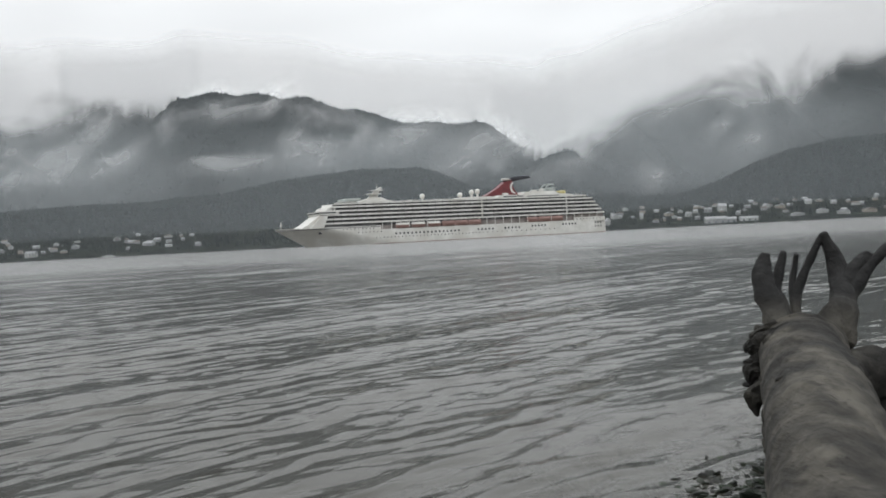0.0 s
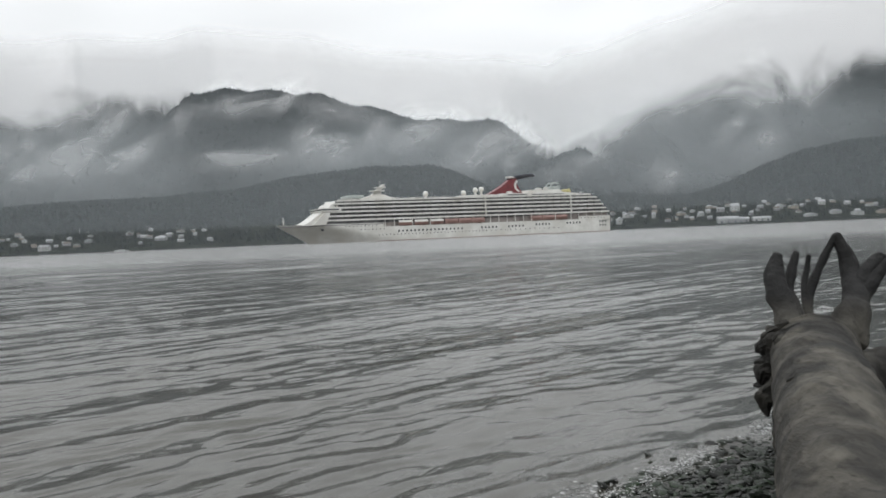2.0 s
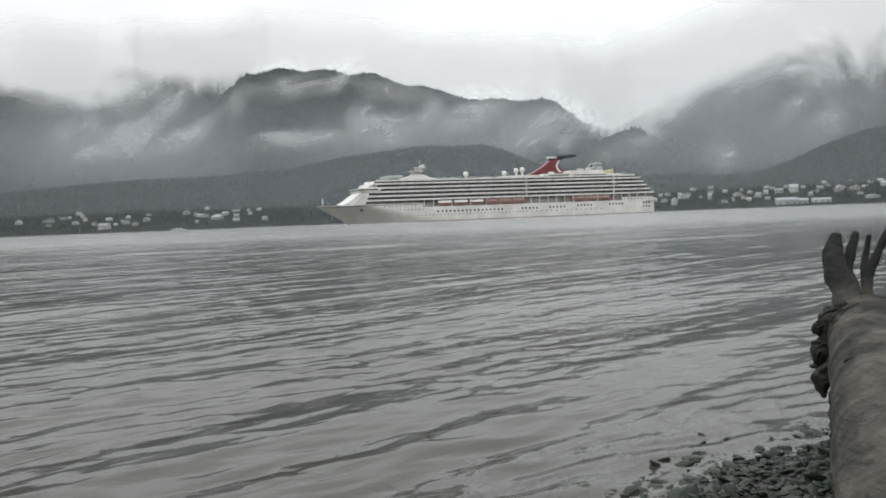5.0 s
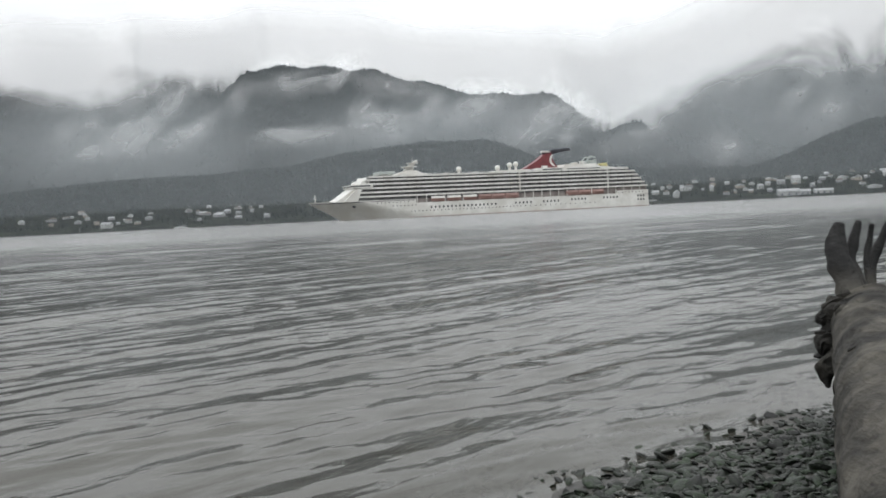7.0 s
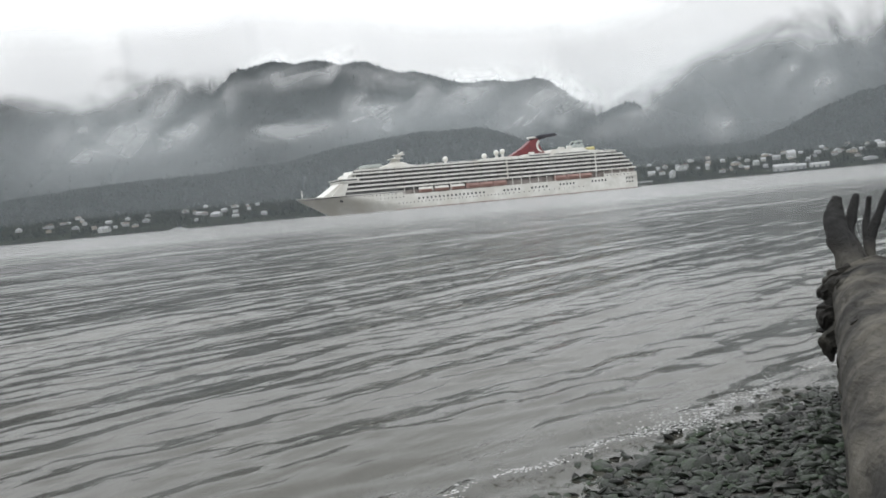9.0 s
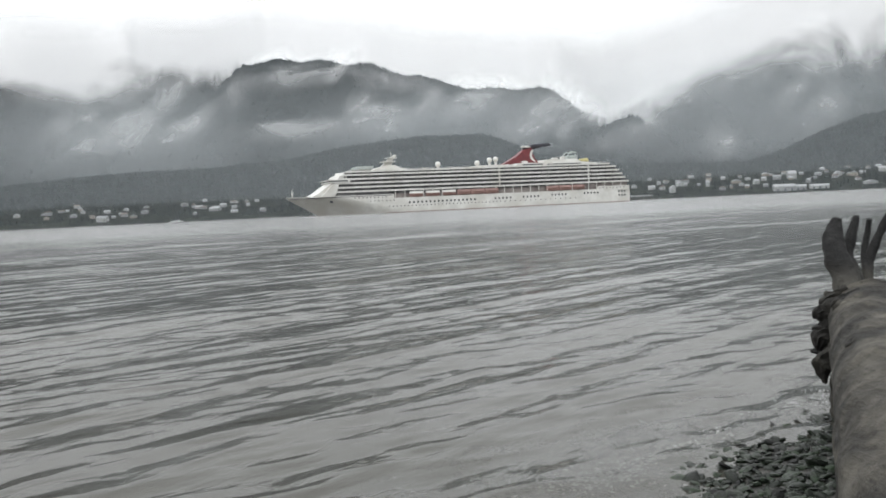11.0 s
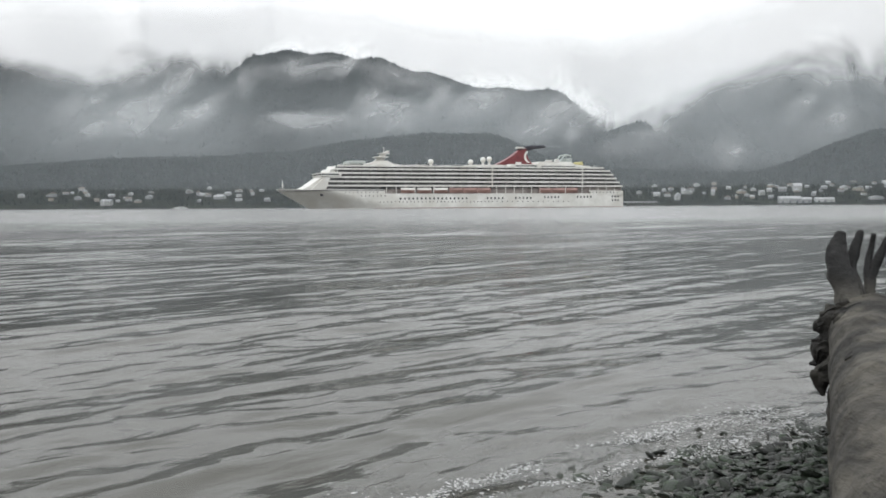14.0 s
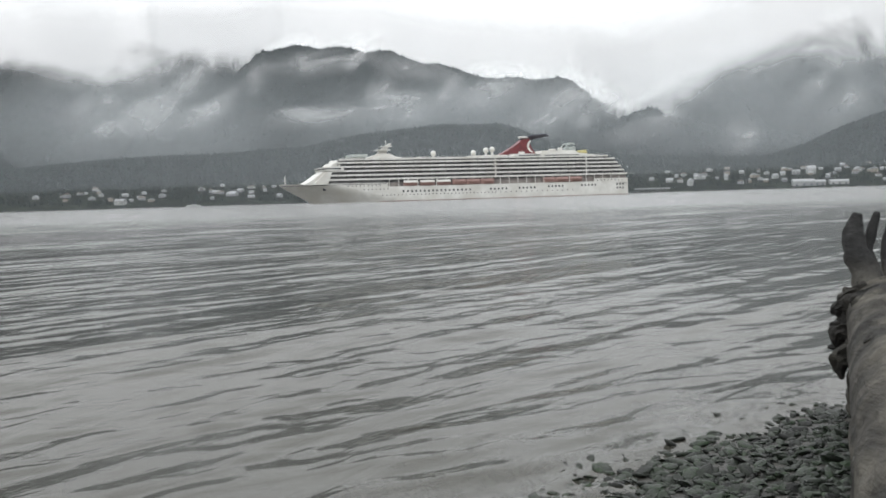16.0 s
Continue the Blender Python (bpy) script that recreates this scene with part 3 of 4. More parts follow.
        limb(b, [centre + inward * 0.09, centre + inward * 0.042, centre + inward * 0.034], [r * 1.3, r * 1.2, r * 0.8], seg=14, steps=4, rough=0.4, grain=30, seed=30 + k, blunt=-0.5)
        part("knot", b, BLACKROOT, log, "dark weathered knot", smooth=True)
    root([(2.08, 6.05, 0.84), (2.0, 6.0, 0.74), (1.95, 5.95, 0.62), (1.93, 5.88, 0.48), (1.94, 5.82, 0.36), (1.98, 5.78, 0.25)], [0.05, 0.055, 0.06, 0.06, 0.055, 0.04], 21, mat=BLACKROOT, label="ragged dark root collar", rough=0.6, seg=28)
    for k in range(34):
        a = k / 33
        base = Vector((1.93 + 0.10 * random.random(), 5.55 + 0.5 * random.random(), 0.42 + 0.42 * a))
        tip = base + Vector((-0.06 - 0.06 * random.random(), 0.05 * random.random(), random.uniform(-0.10, 0.02)))
        root([base + Vector((0.08, 0, 0)), (base + tip) / 2, tip], [0.045, 0.034, 0.012], 50 + k, "root_stub", BLACKROOT, rough=0.8, seg=10, blunt=0.2)
    return log


driftwood()

# ---- the cruise ship: x runs aft from the bow tip, -y is the side that is seen ----
SHIPWHITE = surface("ship_paint", (0.49, 0.49, 0.465), (0.60, 0.60, 0.575), 0.15, 0.45, 0.04, 5, spots=(0.46, 0.45, 0.415), spot_scale=0.4)
# dark grey that carries the shade of the balcony rows in its colour
SHIPSHADE = surface("ship_recess_shade", (0.08, 0.083, 0.087), (0.17, 0.17, 0.172), 0.3, 0.6, 0, spots=(0.04, 0.043, 0.047), spot_scale=0.5)
SHIPGLASS = surface("ship_glass", (0.02, 0.024, 0.028), (0.07, 0.08, 0.085), 0.4, 0.15, 0, rough_vary=0.05)
FUNNELRED = surface("funnel_red", (0.095, 0.017, 0.021), (0.15, 0.028, 0.032), 0.3, 0.4, 0)
NAVY = surface("funnel_dark", (0.02, 0.022, 0.035), (0.05, 0.052, 0.065), 0.3, 0.4, 0)
BOATORANGE = surface("boat_orange", (0.19, 0.115, 0.10), (0.27, 0.165, 0.145), 0.5, 0.45, 0, per_piece=0.15)
SLIDEYELLOW = surface("slide_yellow", (0.34, 0.31, 0.12), (0.42, 0.38, 0.17), 0.5, 0.4, 0)
SLIDEGREEN = surface("slide_green", (0.24, 0.27, 0.26), (0.34, 0.37, 0.35), 0.5, 0.5, 0)
# warm grey, toned down to hold the shade under the decks
PROMENADE = surface("promenade_shade_grey", (0.20, 0.18, 0.17), (0.34, 0.31, 0.29), 0.3, 0.6, 0, spots=(0.14, 0.12, 0.115), spot_scale=0.5)
BOOT = surface("boot_paint", (0.10, 0.03, 0.025), (0.16, 0.05, 0.04), 0.2, 0.6, 0)

LENGTH, HALF = 280.5, 16.0


def stem(z):
    return 25.0 * (1 - np.clip((z + 1.0) / 14.4, 0, 1) ** 1.05)


def breadth(s, z):
    run = 72 - 32 * np.clip(z / 13, 0, 1)
    w = np.clip((s - stem(z)) / run, 0, 1)
    tail = 1 - 0.10 * np.clip((s - 255) / 26, 0, 1) ** 2
    return HALF * np.sin(w * np.pi / 2) ** 0.85 * tail


def shell(name, z0, z1, s_end, mat, parent, label="", levels=7, stations=72, sheer=0.0):
    """A closed stretch of hull plating between two heights."""
    p = np.linspace(0, 1, stations) ** 1.5
    verts, faces = [], []
    for side in (-1, 1):
        for k in range(levels):
            for q in p:
                z = z0 + (z1 - z0) * k / (levels - 1)
                s = stem(z) + (s_end - stem(z)) * q
                lift = sheer * k / (levels - 1) * (1 - q) ** 2
                verts.append((float(s), float(side * breadth(s, z)), float(z + lift)))
    n = levels * stations
    for side in (0, 1):
        for k in range(levels - 1):
            for i in range(stations - 1):
                a = side * n + k * stations + i
                f = [a, a + 1, a + stations + 1, a + stations]
                faces.append(f if side == 0 else f[::-1])
    top = (levels - 1) * stations
    for i in range(stations - 1):
        faces.append([top + i, top + i + 1, n + top + i + 1, n + top + i])
    for k in range(levels - 1):
        a = k * stations + stations - 1
        faces.append([a, n + a, n + a + stations, a + stations])
    ob = from_arrays(name, verts, faces, mat, parent)
    if label:
        ob["label"] = label
    return ob


def shared(name, mesh, parent, m):
    ob = new(name, mesh)
    ob.parent = parent
    ob.matrix_basis = m
    return ob


def cruise_ship():
    ship = thing("cruise_ship", "large white cruise ship with a red winged funnel under way", "ship")
    hull = shell("hull", -4.0, 9.8, LENGTH, SHIPWHITE, ship, "white hull with a raked bow")
    shell("boot_top", -4.0, 0.35, LENGTH - 0.2, BOOT, hull, "dark red waterline paint", levels=3).matrix_basis = Matrix.Diagonal((1, 1.004, 1, 1))
    shell("forecastle", 9.8, 13.9, 78.0, SHIPWHITE, ship, "raised white bow bulwark", levels=4, sheer=0.5)
    for side in (-1, 1):
        bm = bmesh.new()
        for i in range(40):
            s0, s1 = 1.5 + i * 1.9, 1.5 + (i + 1) * 1.9
            y0, y1 = side * (float(breadth(s0, 13.9)) + 0.12), side * (float(breadth(s1, 13.9)) + 0.12)
            a = [bm.verts.new(v) for v in ((s0, y0, 12.9), (s1, y1, 12.9), (s1, y1, 13.3), (s0, y0, 13.3))]
            bm.faces.new(a)
        part("hull_stripe", bm, NAVY, hull, "thin dark stripe below the bow rail")
    # bow mast and anchor pocket
    bm = bmesh.new()
    rod(bm, (5, 0, 13.8), (5, 0, 20), 0.35, 0.2)
    rod(bm, (4, -1, 17), (6, 1, 17), 0.2)
    part("bow_mast", bm, SHIPWHITE, ship)
    bm = bmesh.new()
    box(bm, 30, 32.2, -float(breadth(31, 10.5)) - 0.15, -float(breadth(31, 10.5)) + 0.6, 9.2, 11.6, 0.2)
    part("anchor", bm, NAVY, hull, "dark anchor in its pocket")

    # the slanted white front with the bridge
    bm = bmesh.new()
    prism(bm, [(16, 13.6), (22, 16.6), (31.5, 23.2), (36, 23.2), (36, 13.6)], -13.2, 13.2)
    prism(bm, [(23, 13.6), (32.5, 23.2), (37, 23.2), (33, 13.6)], -15.9, 15.9)
    part("front_house", bm, SHIPWHITE, ship, "slanted white superstructure front")
    bm = bmesh.new()
    prism(bm, [(31.0, 23.4), (30.2, 26.0), (45, 26.0), (45, 23.4)], -16.6, 16.6)
    bridge = part("bridge", bm, SHIPWHITE, ship, "white navigation bridge with wide wings")
    bm = bmesh.new()
    prism(bm, [(30.6, 24.4), (30.3, 25.3), (43, 25.3), (43, 24.4)], -16.75, 16.75)
    part("window_band", bm, SHIPGLASS, bridge, "dark band of bridge windows")
    bm = bmesh.new()
    prism(bm, [(36, 26.0), (37.5, 28.7), (43, 28.7), (43, 26.0)], -14.5, 14.5)
    prism(bm, [(40, 28.7), (42, 31.3), (48, 31.3), (48, 28.7)], -13.5, 13.5)
    part("front_upper_house", bm, SHIPWHITE, ship)
    bm = bmesh.new()
    box(bm, 53, 65, -10, 10, 33.0, 35.2, 0.2)
    part("deck_screen", bm, SLIDEGREEN, ship, "grey-green glass wind screen")

    # inner block, balcony shade put into its dark colour, and the white deck edges
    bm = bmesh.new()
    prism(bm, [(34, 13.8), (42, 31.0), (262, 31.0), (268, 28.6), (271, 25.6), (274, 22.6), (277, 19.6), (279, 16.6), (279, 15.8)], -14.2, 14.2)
    part("cabin_block", bm, SHIPSHADE, ship, "cabin fronts behind the balconies, coloured dark for shade")
    ends = (279.2, 276.4, 273.4, 270.6, 267.8)
    for z, end in zip((16.4, 19.5, 22.6, 25.6, 28.6), ends):
        bm = bmesh.new()
        box(bm, 33.0 + 0.5 * (z - 16.4), end, -16.0, 16.0, z - 0.28, z + 0.28)
        deck = part("deck", bm, SHIPWHITE, ship, "white deck edge")
        bm = bmesh.new()
        for side in (-1, 1):
            box(bm, 33.2 + 0.5 * (z - 16.4), end - 0.2, side * 15.93 - 0.05, side * 15.93 + 0.05, z + 0.28, z + 0.95)
        part("balcony_rail", bm, SHIPWHITE, deck)
        bm = bmesh.new()
        for i in range(int((end - 42) / 6.4)):
            for side in (-1, 1):
                box(bm, 41 + i * 6.4, 41.18 + i * 6.4, min(side * 14.2, side * 15.8), max(side * 14.2, side * 15.8), z + 0.28, z + 2.7)
        # partitions take the shade grey too, keeping each balcony row dark
        tagged(part("balcony_partition", bm, SHIPSHADE, deck, "thin grey partitions between balconies"), kind="stuff")
    bm = bmesh.new()
    box(bm, 42, 262, -15.6, 15.6, 30.6, 31.1)
    for side in (-1, 1):
        box(bm, 42, 262, side * 15.5 - 0.06, side * 15.5 + 0.06, 31.1, 31.9)
    part("top_deck", bm, SHIPWHITE, ship)
    for s in (163.8, 242.0):
        for y in (-16.15, 15.2):
            bm = bmesh.new()
            box(bm, s, s + 0.9, y, y + 0.95, 15.8, 30.6)
            part("vertical_fin", bm, SHIPWHITE, ship)

    # promenade recess, its wall colour darkened for shade, with the boats
    bm = bmesh.new()
    box(bm, 76, 279, -13.4, 13.4, 9.7, 15.9)
    part("promenade_wall", bm, PROMENADE, ship, "grey promenade wall, coloured darker for shade")
    bm = bmesh.new()
    for side in (-1, 1):
        y = side * 15.75
        box(bm, 76, 279, y - 0.06, y + 0.06, 9.8, 10.9)
        for i in range(27):
            box(bm, 79 + i * 7.4, 79.4 + i * 7.4, y - 0.2, y + 0.2, 9.8, 16.2)
    part("promenade_rail", bm, SHIPWHITE, ship)
    bm = bmesh.new()
    box(bm, 250, 279.6, -15.7, 15.7, 10.0, 13.2)
    part("aft_house", bm, SHIPWHITE, ship)

    def boat_mesh(red):
        hull_b, top_b = bmesh.new(), bmesh.new()
        for i in range(8):
            x0, x1 = -5.2 + i * 1.3, -5.2 + (i + 1) * 1.3
            for bmx, z0, z1, w in ((hull_b, -1.6, 0.1, 1.9), (top_b, 0.1, 1.3, 1.75)):
                def ring(x):
                    k = max(0.12, 1 - abs(x / 5.3) ** 3) * w
                    lo = k * (0.55 if bmx is hull_b else 1.0)
                    hi = k * (1.0 if bmx is hull_b else 0.6)
                    return [(x, -hi, z1), (x, -lo, z0), (x, lo, z0), (x, hi, z1)]
                a, b = [bmx.verts.new(v) for v in ring(x0)], [bmx.verts.new(v) for v in ring(x1)]
                for k in range(4):
                    bmx.faces.new((a[k], a[(k + 1) % 4], b[(k + 1) % 4], b[k]))
                if i == 0:
                    bmx.faces.new(a[::-1])
                if i == 7:
                    bmx.faces.new(b)
        for bmx in (hull_b, top_b):
            bmesh.ops.remove_doubles(bmx, verts=bmx.verts, dist=0.001)
        return hull_b, top_b

    made = {}
    for s, red in [(89 + 7, 0), (103 + 6, 0), (117 + 5, 0), (134.5, 1), (146, 1), (157.5, 1), (210, 1), (221.5, 1), (233, 1)]:
        e = new("lifeboat")
        e.parent = ship
        e.matrix_basis = pose(s, -15.4, 13.4) @ Matrix.Diagonal((1.08, 1.0, 1.35, 1))
        e["label"] = "orange lifeboat under its davit" if red else "white-topped lifeboat under its davit"
        if red not in made:
            hb, tb = boat_mesh(red)
            a = part("boat_hull", hb, BOATORANGE, e)
            b = part("canopy", tb, BOATORANGE if red else SHIPWHITE, e)
            made[red] = (a.data, b.data)
        else:
            shared("boat_hull", made[red][0], e, Matrix())
            shared("canopy", made[red][1], e, Matrix())
        for dx in (-4.2, 4.2):
            bm = bmesh.new()
            rod(bm, (dx, 0.9, 2.9), (dx, -0.3, 2.6), 0.16, seg=6)
            rod(bm, (dx, 0.9, 2.9), (dx, 1.2, -2.8), 0.16, seg=6)
            part("davit", bm, SHIPWHITE, e)

    # windows in the hull: shared panes, set slightly proud of the plating
    def pane(w, h):
        bm = bmesh.new()
        box(bm, -w / 2, w / 2, -0.12, 0.1, -h / 2, h / 2, 0.08)
        me = bpy.data.meshes.new("window")
        bm.to_mesh(me)
        bm.free()
        me.materials.append(SHIPGLASS)
        return me

    big, small = pane(1.35, 1.5), pane(0.75, 0.75)
    rows = [(big, 90, 143, 3.3, 7.2), (big, 160, 175, 3.2, 7.3), (big, 184, 198, 3.2, 7.4), (big, 209, 222, 3.0, 8.0), (big, 238, 251, 3.0, 8.2), (big, 270, 277, 2.8, 8.4), (big, 270, 277, 2.8, 5.4),
            (small, 74, 164, 3.0, 4.7), (small, 168, 232, 4.4, 4.7), (small, 48, 74, 3.0, 11.9), (small, 60, 78, 3.0, 9.2), (small, 252, 276, 3.2, 11.8)]
    for me, s0, s1, step, z in rows:
        s = s0
        while s <= s1:
            y = 15.72 if z == 11.8 else float(breadth(s, z))
            shared("window", me, hull, pose(s, -y, z))
            s += step

    # upper works
    bm = bmesh.new()
    prism(bm, [(180, 31.1), (182, 33.8), (240, 33.8), (252, 32.6), (252, 31.1)], -12, 12)
    prism(bm, [(206, 33.8), (208, 36.2), (236, 36.2), (240, 33.8)], -9, 9)
    prism(bm, [(140, 31.1), (150, 33.2), (176, 33.4), (182, 31.1)], -8, 8)
    upper = part("upper_house", bm, SHIPWHITE, ship)
    bm = bmesh.new()
    box(bm, 186, 204, -12.15, -11.9, 31.9, 33.1)
    box(bm, 208, 238, -12.15, -11.9, 31.9, 32.8)
    part("window_band", bm, SHIPGLASS, upper)
    fun = new("funnel")
    fun.parent = ship
    fun["label"] = "red funnel with dark swept wings"
    bm = bmesh.new()
    prism(bm, [(173, 33.6), (178, 35.8), (186, 40.0), (193.5, 45.4), (199, 46.2), (199.6, 42), (201.5, 38), (205, 33.6)], -3.2, 3.2)
    part("stack", bm, FUNNELRED, fun)
    bm = bmesh.new()
    for side in (-1, 1):
        v = [(192.5, 0, 45.0), (200, 0, 44.8), (206, side * 5, 46.2), (213, side * 9.5, 47.2), (211, side * 9.8, 48.3), (202, side * 5, 48.2), (193, 0, 47.0)]
        low = [bm.verts.new(p) for p in v]
        high = [bm.verts.new((p[0], p[1], p[2] + 0.8)) for p in v]
        bm.faces.new(low)
        bm.faces.new(high[::-1])
        for i in range(7):
            bm.faces.new((low[i], high[i], high[(i + 1) % 7], low[(i + 1) % 7]))
    bmesh.ops.recalc_face_normals(bm, faces=bm.faces)
    part("wing", bm, NAVY, fun, "dark swept funnel wings")
    bm = bmesh.new()
    box(bm, 192, 199, -2.6, 2.6, 46.4, 47.9, 0.3)
    part("cap", bm, SHIPWHITE, fun)
    bm = bmesh.new()
    ring = [(203.5 + math.cos(a) * 6.4, 40.3 + math.sin(a) * 5.6) for a in np.linspace(2.2, 4.4, 9)]
    ring += [(205.2 + math.cos(a) * 6.4, 40.3 + math.sin(a) * 5.2) for a in np.linspace(4.2, 2.4, 9)]
    prism(bm, [(float(x), float(z)) for x, z in ring], -3.32, -3.1)
    part("crescent", bm, SHIPWHITE, fun, "plain white crescent")
    for s, z, r in ((119, 35.4, 2.1), (151.8, 35.4, 2.1), (162.3, 37.4, 2.1), (167.6, 37.9, 2.1)):
        bm = bmesh.new()
        ball(bm, (0, 0, 0), r)
        dome = part("radar_dome", bm, SHIPWHITE, ship, smooth=True)
        dome.matrix_basis = pose(s, -2.0, z)
        bm = bmesh.new()
        rod(bm, (0, 0, 31.0 - z), (0, 0, -r * 0.8), 1.3, 0.8, 10)
        box(bm, -2.8, 2.8, -2, 2, 31.0 - z, 32.2 - z)
        part("pedestal", bm, SHIPWHITE, dome)
    mast = new("mast")
    mast.parent = ship
    mast["label"] = "white raked radar mast"
    bm = bmesh.new()
    prism(bm, [(64, 31.2), (68, 33.4), (76, 35.6), (83, 35.6), (88, 33.4), (93, 32.6), (93, 31.2)], -6, 6)
    part("mast_house", bm, SHIPWHITE, mast)
    bm = bmesh.new()
    prism(bm, [(74, 35.4), (79.5, 40.4), (84.6, 43.6), (86.2, 43.4), (83, 39.6), (82, 35.4)], -1.2, 1.2)
    box(bm, 74.5, 84, -5, 5, 38.2, 38.8)
    box(bm, 78, 86, -3, 3, 41.0, 41.5)
    rod(bm, (82, 0, 41), (82, 0, 46.0), 0.25, 0.12)
    part("mast_post", bm, SHIPWHITE, mast)
    for s0, w, h in ((96, 5, 1.2), (104, 3, 1.6), (110, 4, 1.0), (127, 6, 1.3), (136, 3, 1.0), (188, 4, 1.8), (214, 5, 1.4), (222, 3, 2.2)):
        bm = bmesh.new()
        base = 31.0 if s0 < 140 else (33.7 if s0 < 200 else 36.1)
        box(bm, s0, s0 + w, -9.5, -6.5, base, base + h, 0.15)
        box(bm, s0 + 0.4, s0 + w - 0.4, -9.55, -9.4, base + 0.3 * h, base + 0.75 * h)
        part("deck_locker", bm, SHIPWHITE, ship)
    bm = bmesh.new()
    for i in range(56):
        rod(bm, (44 + i * 3.9, -15.4, 31.0), (44 + i * 3.9, -15.4, 32.6), 0.07, seg=5)
    rod(bm, (44, -15.4, 32.6), (258.5, -15.4, 32.6), 0.07, seg=5)
    tagged(part("deck_railing", bm, SHIPWHITE, ship), kind="stuff")
    slide = new("water_slide")
    slide.parent = ship
    bm = bmesh.new()
    for k in range(36):
        a0, a1 = k * 0.42, (k + 1) * 0.42
        rod(bm, (245 + 3.6 * math.cos(a0), 3.6 * math.sin(a0) - 4, 36.2 - k * 0.12), (245 + 3.6 * math.cos(a1), 3.6 * math.sin(a1) - 4, 36.1 - k * 0.12), 0.65, seg=8)
    part("tube", bm, SLIDEYELLOW, slide, "yellow spiral slide tube")
    bm = bmesh.new()
    for a, b in (((228, -4, 36), (233, -4, 42.2)), ((238, -4, 36), (237.4, -4, 40)), ((233, -4, 42.2), (238.5, -4, 41.4)), ((228, 4, 36), (233, 4, 42)), ((233, 4, 42), (238.5, 4, 41.4)), ((230, -4, 38.5), (238, -4, 38.5))):
        rod(bm, a, b, 0.55, seg=6)
    box(bm, 233, 239, -5, 5, 34.5, 39.2)
    part("slide_tower", bm, SLIDEGREEN, slide, "pale green slide tower")
    bm = bmesh.new()
    rod(bm, (262, 0, 31), (262, 0, 34.5), 0.2)
    part("stern_pole", bm, SHIPWHITE, ship)
    return ship


SHIP_HEADING = radians(24.32)
SHIP_SPEED = 3.55
SHIP_START = Vector((-0.1682 * 720.5 - 2.5, 0.9858 * 720.5 - 1.1))
ship = cruise_ship()

# ---- the small town on the far bank ----
WALLPAINT = [surface("house_wall", (0.26, 0.267, 0.267), (0.36, 0.366, 0.36), 0.5, 0.7, 0.05, spots=(0.223, 0.229, 0.223)),
             surface("house_wall_grey", (0.186, 0.192, 0.198), (0.26, 0.267, 0.267), 0.5, 0.7, 0.05, spots=(0.161, 0.167, 0.174)),
             surface("house_wall_tan", (0.198, 0.174, 0.136), (0.279, 0.248, 0.205), 0.5, 0.7, 0.05, spots=(0.174, 0.155, 0.124))]
ROOFPAINT = [surface("roof_grey", (0.136, 0.143, 0.149), (0.223, 0.229, 0.236), 0.4, 0.6, 0.1), surface("roof_pale", (0.211, 0.223, 0.229), (0.298, 0.304, 0.31), 0.4, 0.5, 0.1), surface("roof_brown", (0.0744, 0.062, 0.0558), (0.124, 0.105, 0.093), 0.4, 0.7, 0.1)]
PANE = surface("house_glass", (0.03, 0.035, 0.04), (0.08, 0.09, 0.1), 0.6, 0.2, 0)


def on_bank(az, el, half):
    """The spot on the bank's slope where something of that half height stands in that direction."""
    for y in np.arange(BANK_Y + 14, BANK_Y + 420, 2.0):
        x = y * math.tan(radians(az))
        z = float(bank_height(np.float64(x), np.float64(y)))
        if z + half >= EYE + math.hypot(x, y) * math.tan(radians(el)):
            break
    return x, y, z


def house(az, el, w, h, wall, roof, rnd, flat=False):
    x, y, z = on_bank(az, el, h / 2)
    d = w * rnd.uniform(0.6, 0.9)
    words = ("white", "grey", "tan")[wall] + " wooden house with " + ("a grey", "a pale metal", "a brown")[roof] + " roof on the far bank"
    e = thing("house", words, "house", pose(x, y, z - 0.4, 0, 0, -az * 0.4 + rnd.uniform(-22, 22)), "houses of the far town")
    bm = bmesh.new()
    eave = h * (0.85 if flat else 0.62)
    box(bm, -w / 2, w / 2, -d / 2, d / 2, -1.5, eave)
    part("house_body", bm, WALLPAINT[wall], e)
    bm = bmesh.new()
    if rnd.random() < 0.5 or flat:
        prism(bm, [(-w / 2 - 0.4, eave), (-w / 2 - 0.4, eave + 0.25), (0, h + 0.25), (w / 2 + 0.4, eave + 0.25), (w / 2 + 0.4, eave)], -d / 2 - 0.5, d / 2 + 0.5)
    else:
        prism(bm, [(-d / 2 - 0.5, eave), (-d / 2 - 0.5, eave + 0.25), (0, h + 0.25), (d / 2 + 0.5, eave + 0.25), (d / 2 + 0.5, eave)], -w / 2 - 0.4, w / 2 + 0.4)
        bmesh.ops.rotate(bm, verts=bm.verts, matrix=Matrix.Rotation(radians(90), 3, "Z"))
    part("roof", bm, ROOFPAINT[roof], e)
    n = max(2, int(w / 4))
    for k in range(n):
        for lv in range(1 if h < 7 else 2):
            bm = bmesh.new()
            cx, cz = -w / 2 + (k + 0.5) * w / n, 1.6 + lv * 2.8
            box(bm, cx - 0.6, cx + 0.6, -d / 2 - 0.06, -d / 2 + 0.1, cz - 0.6, cz + 0.6)
            part("window", bm, PANE, e)
    return e


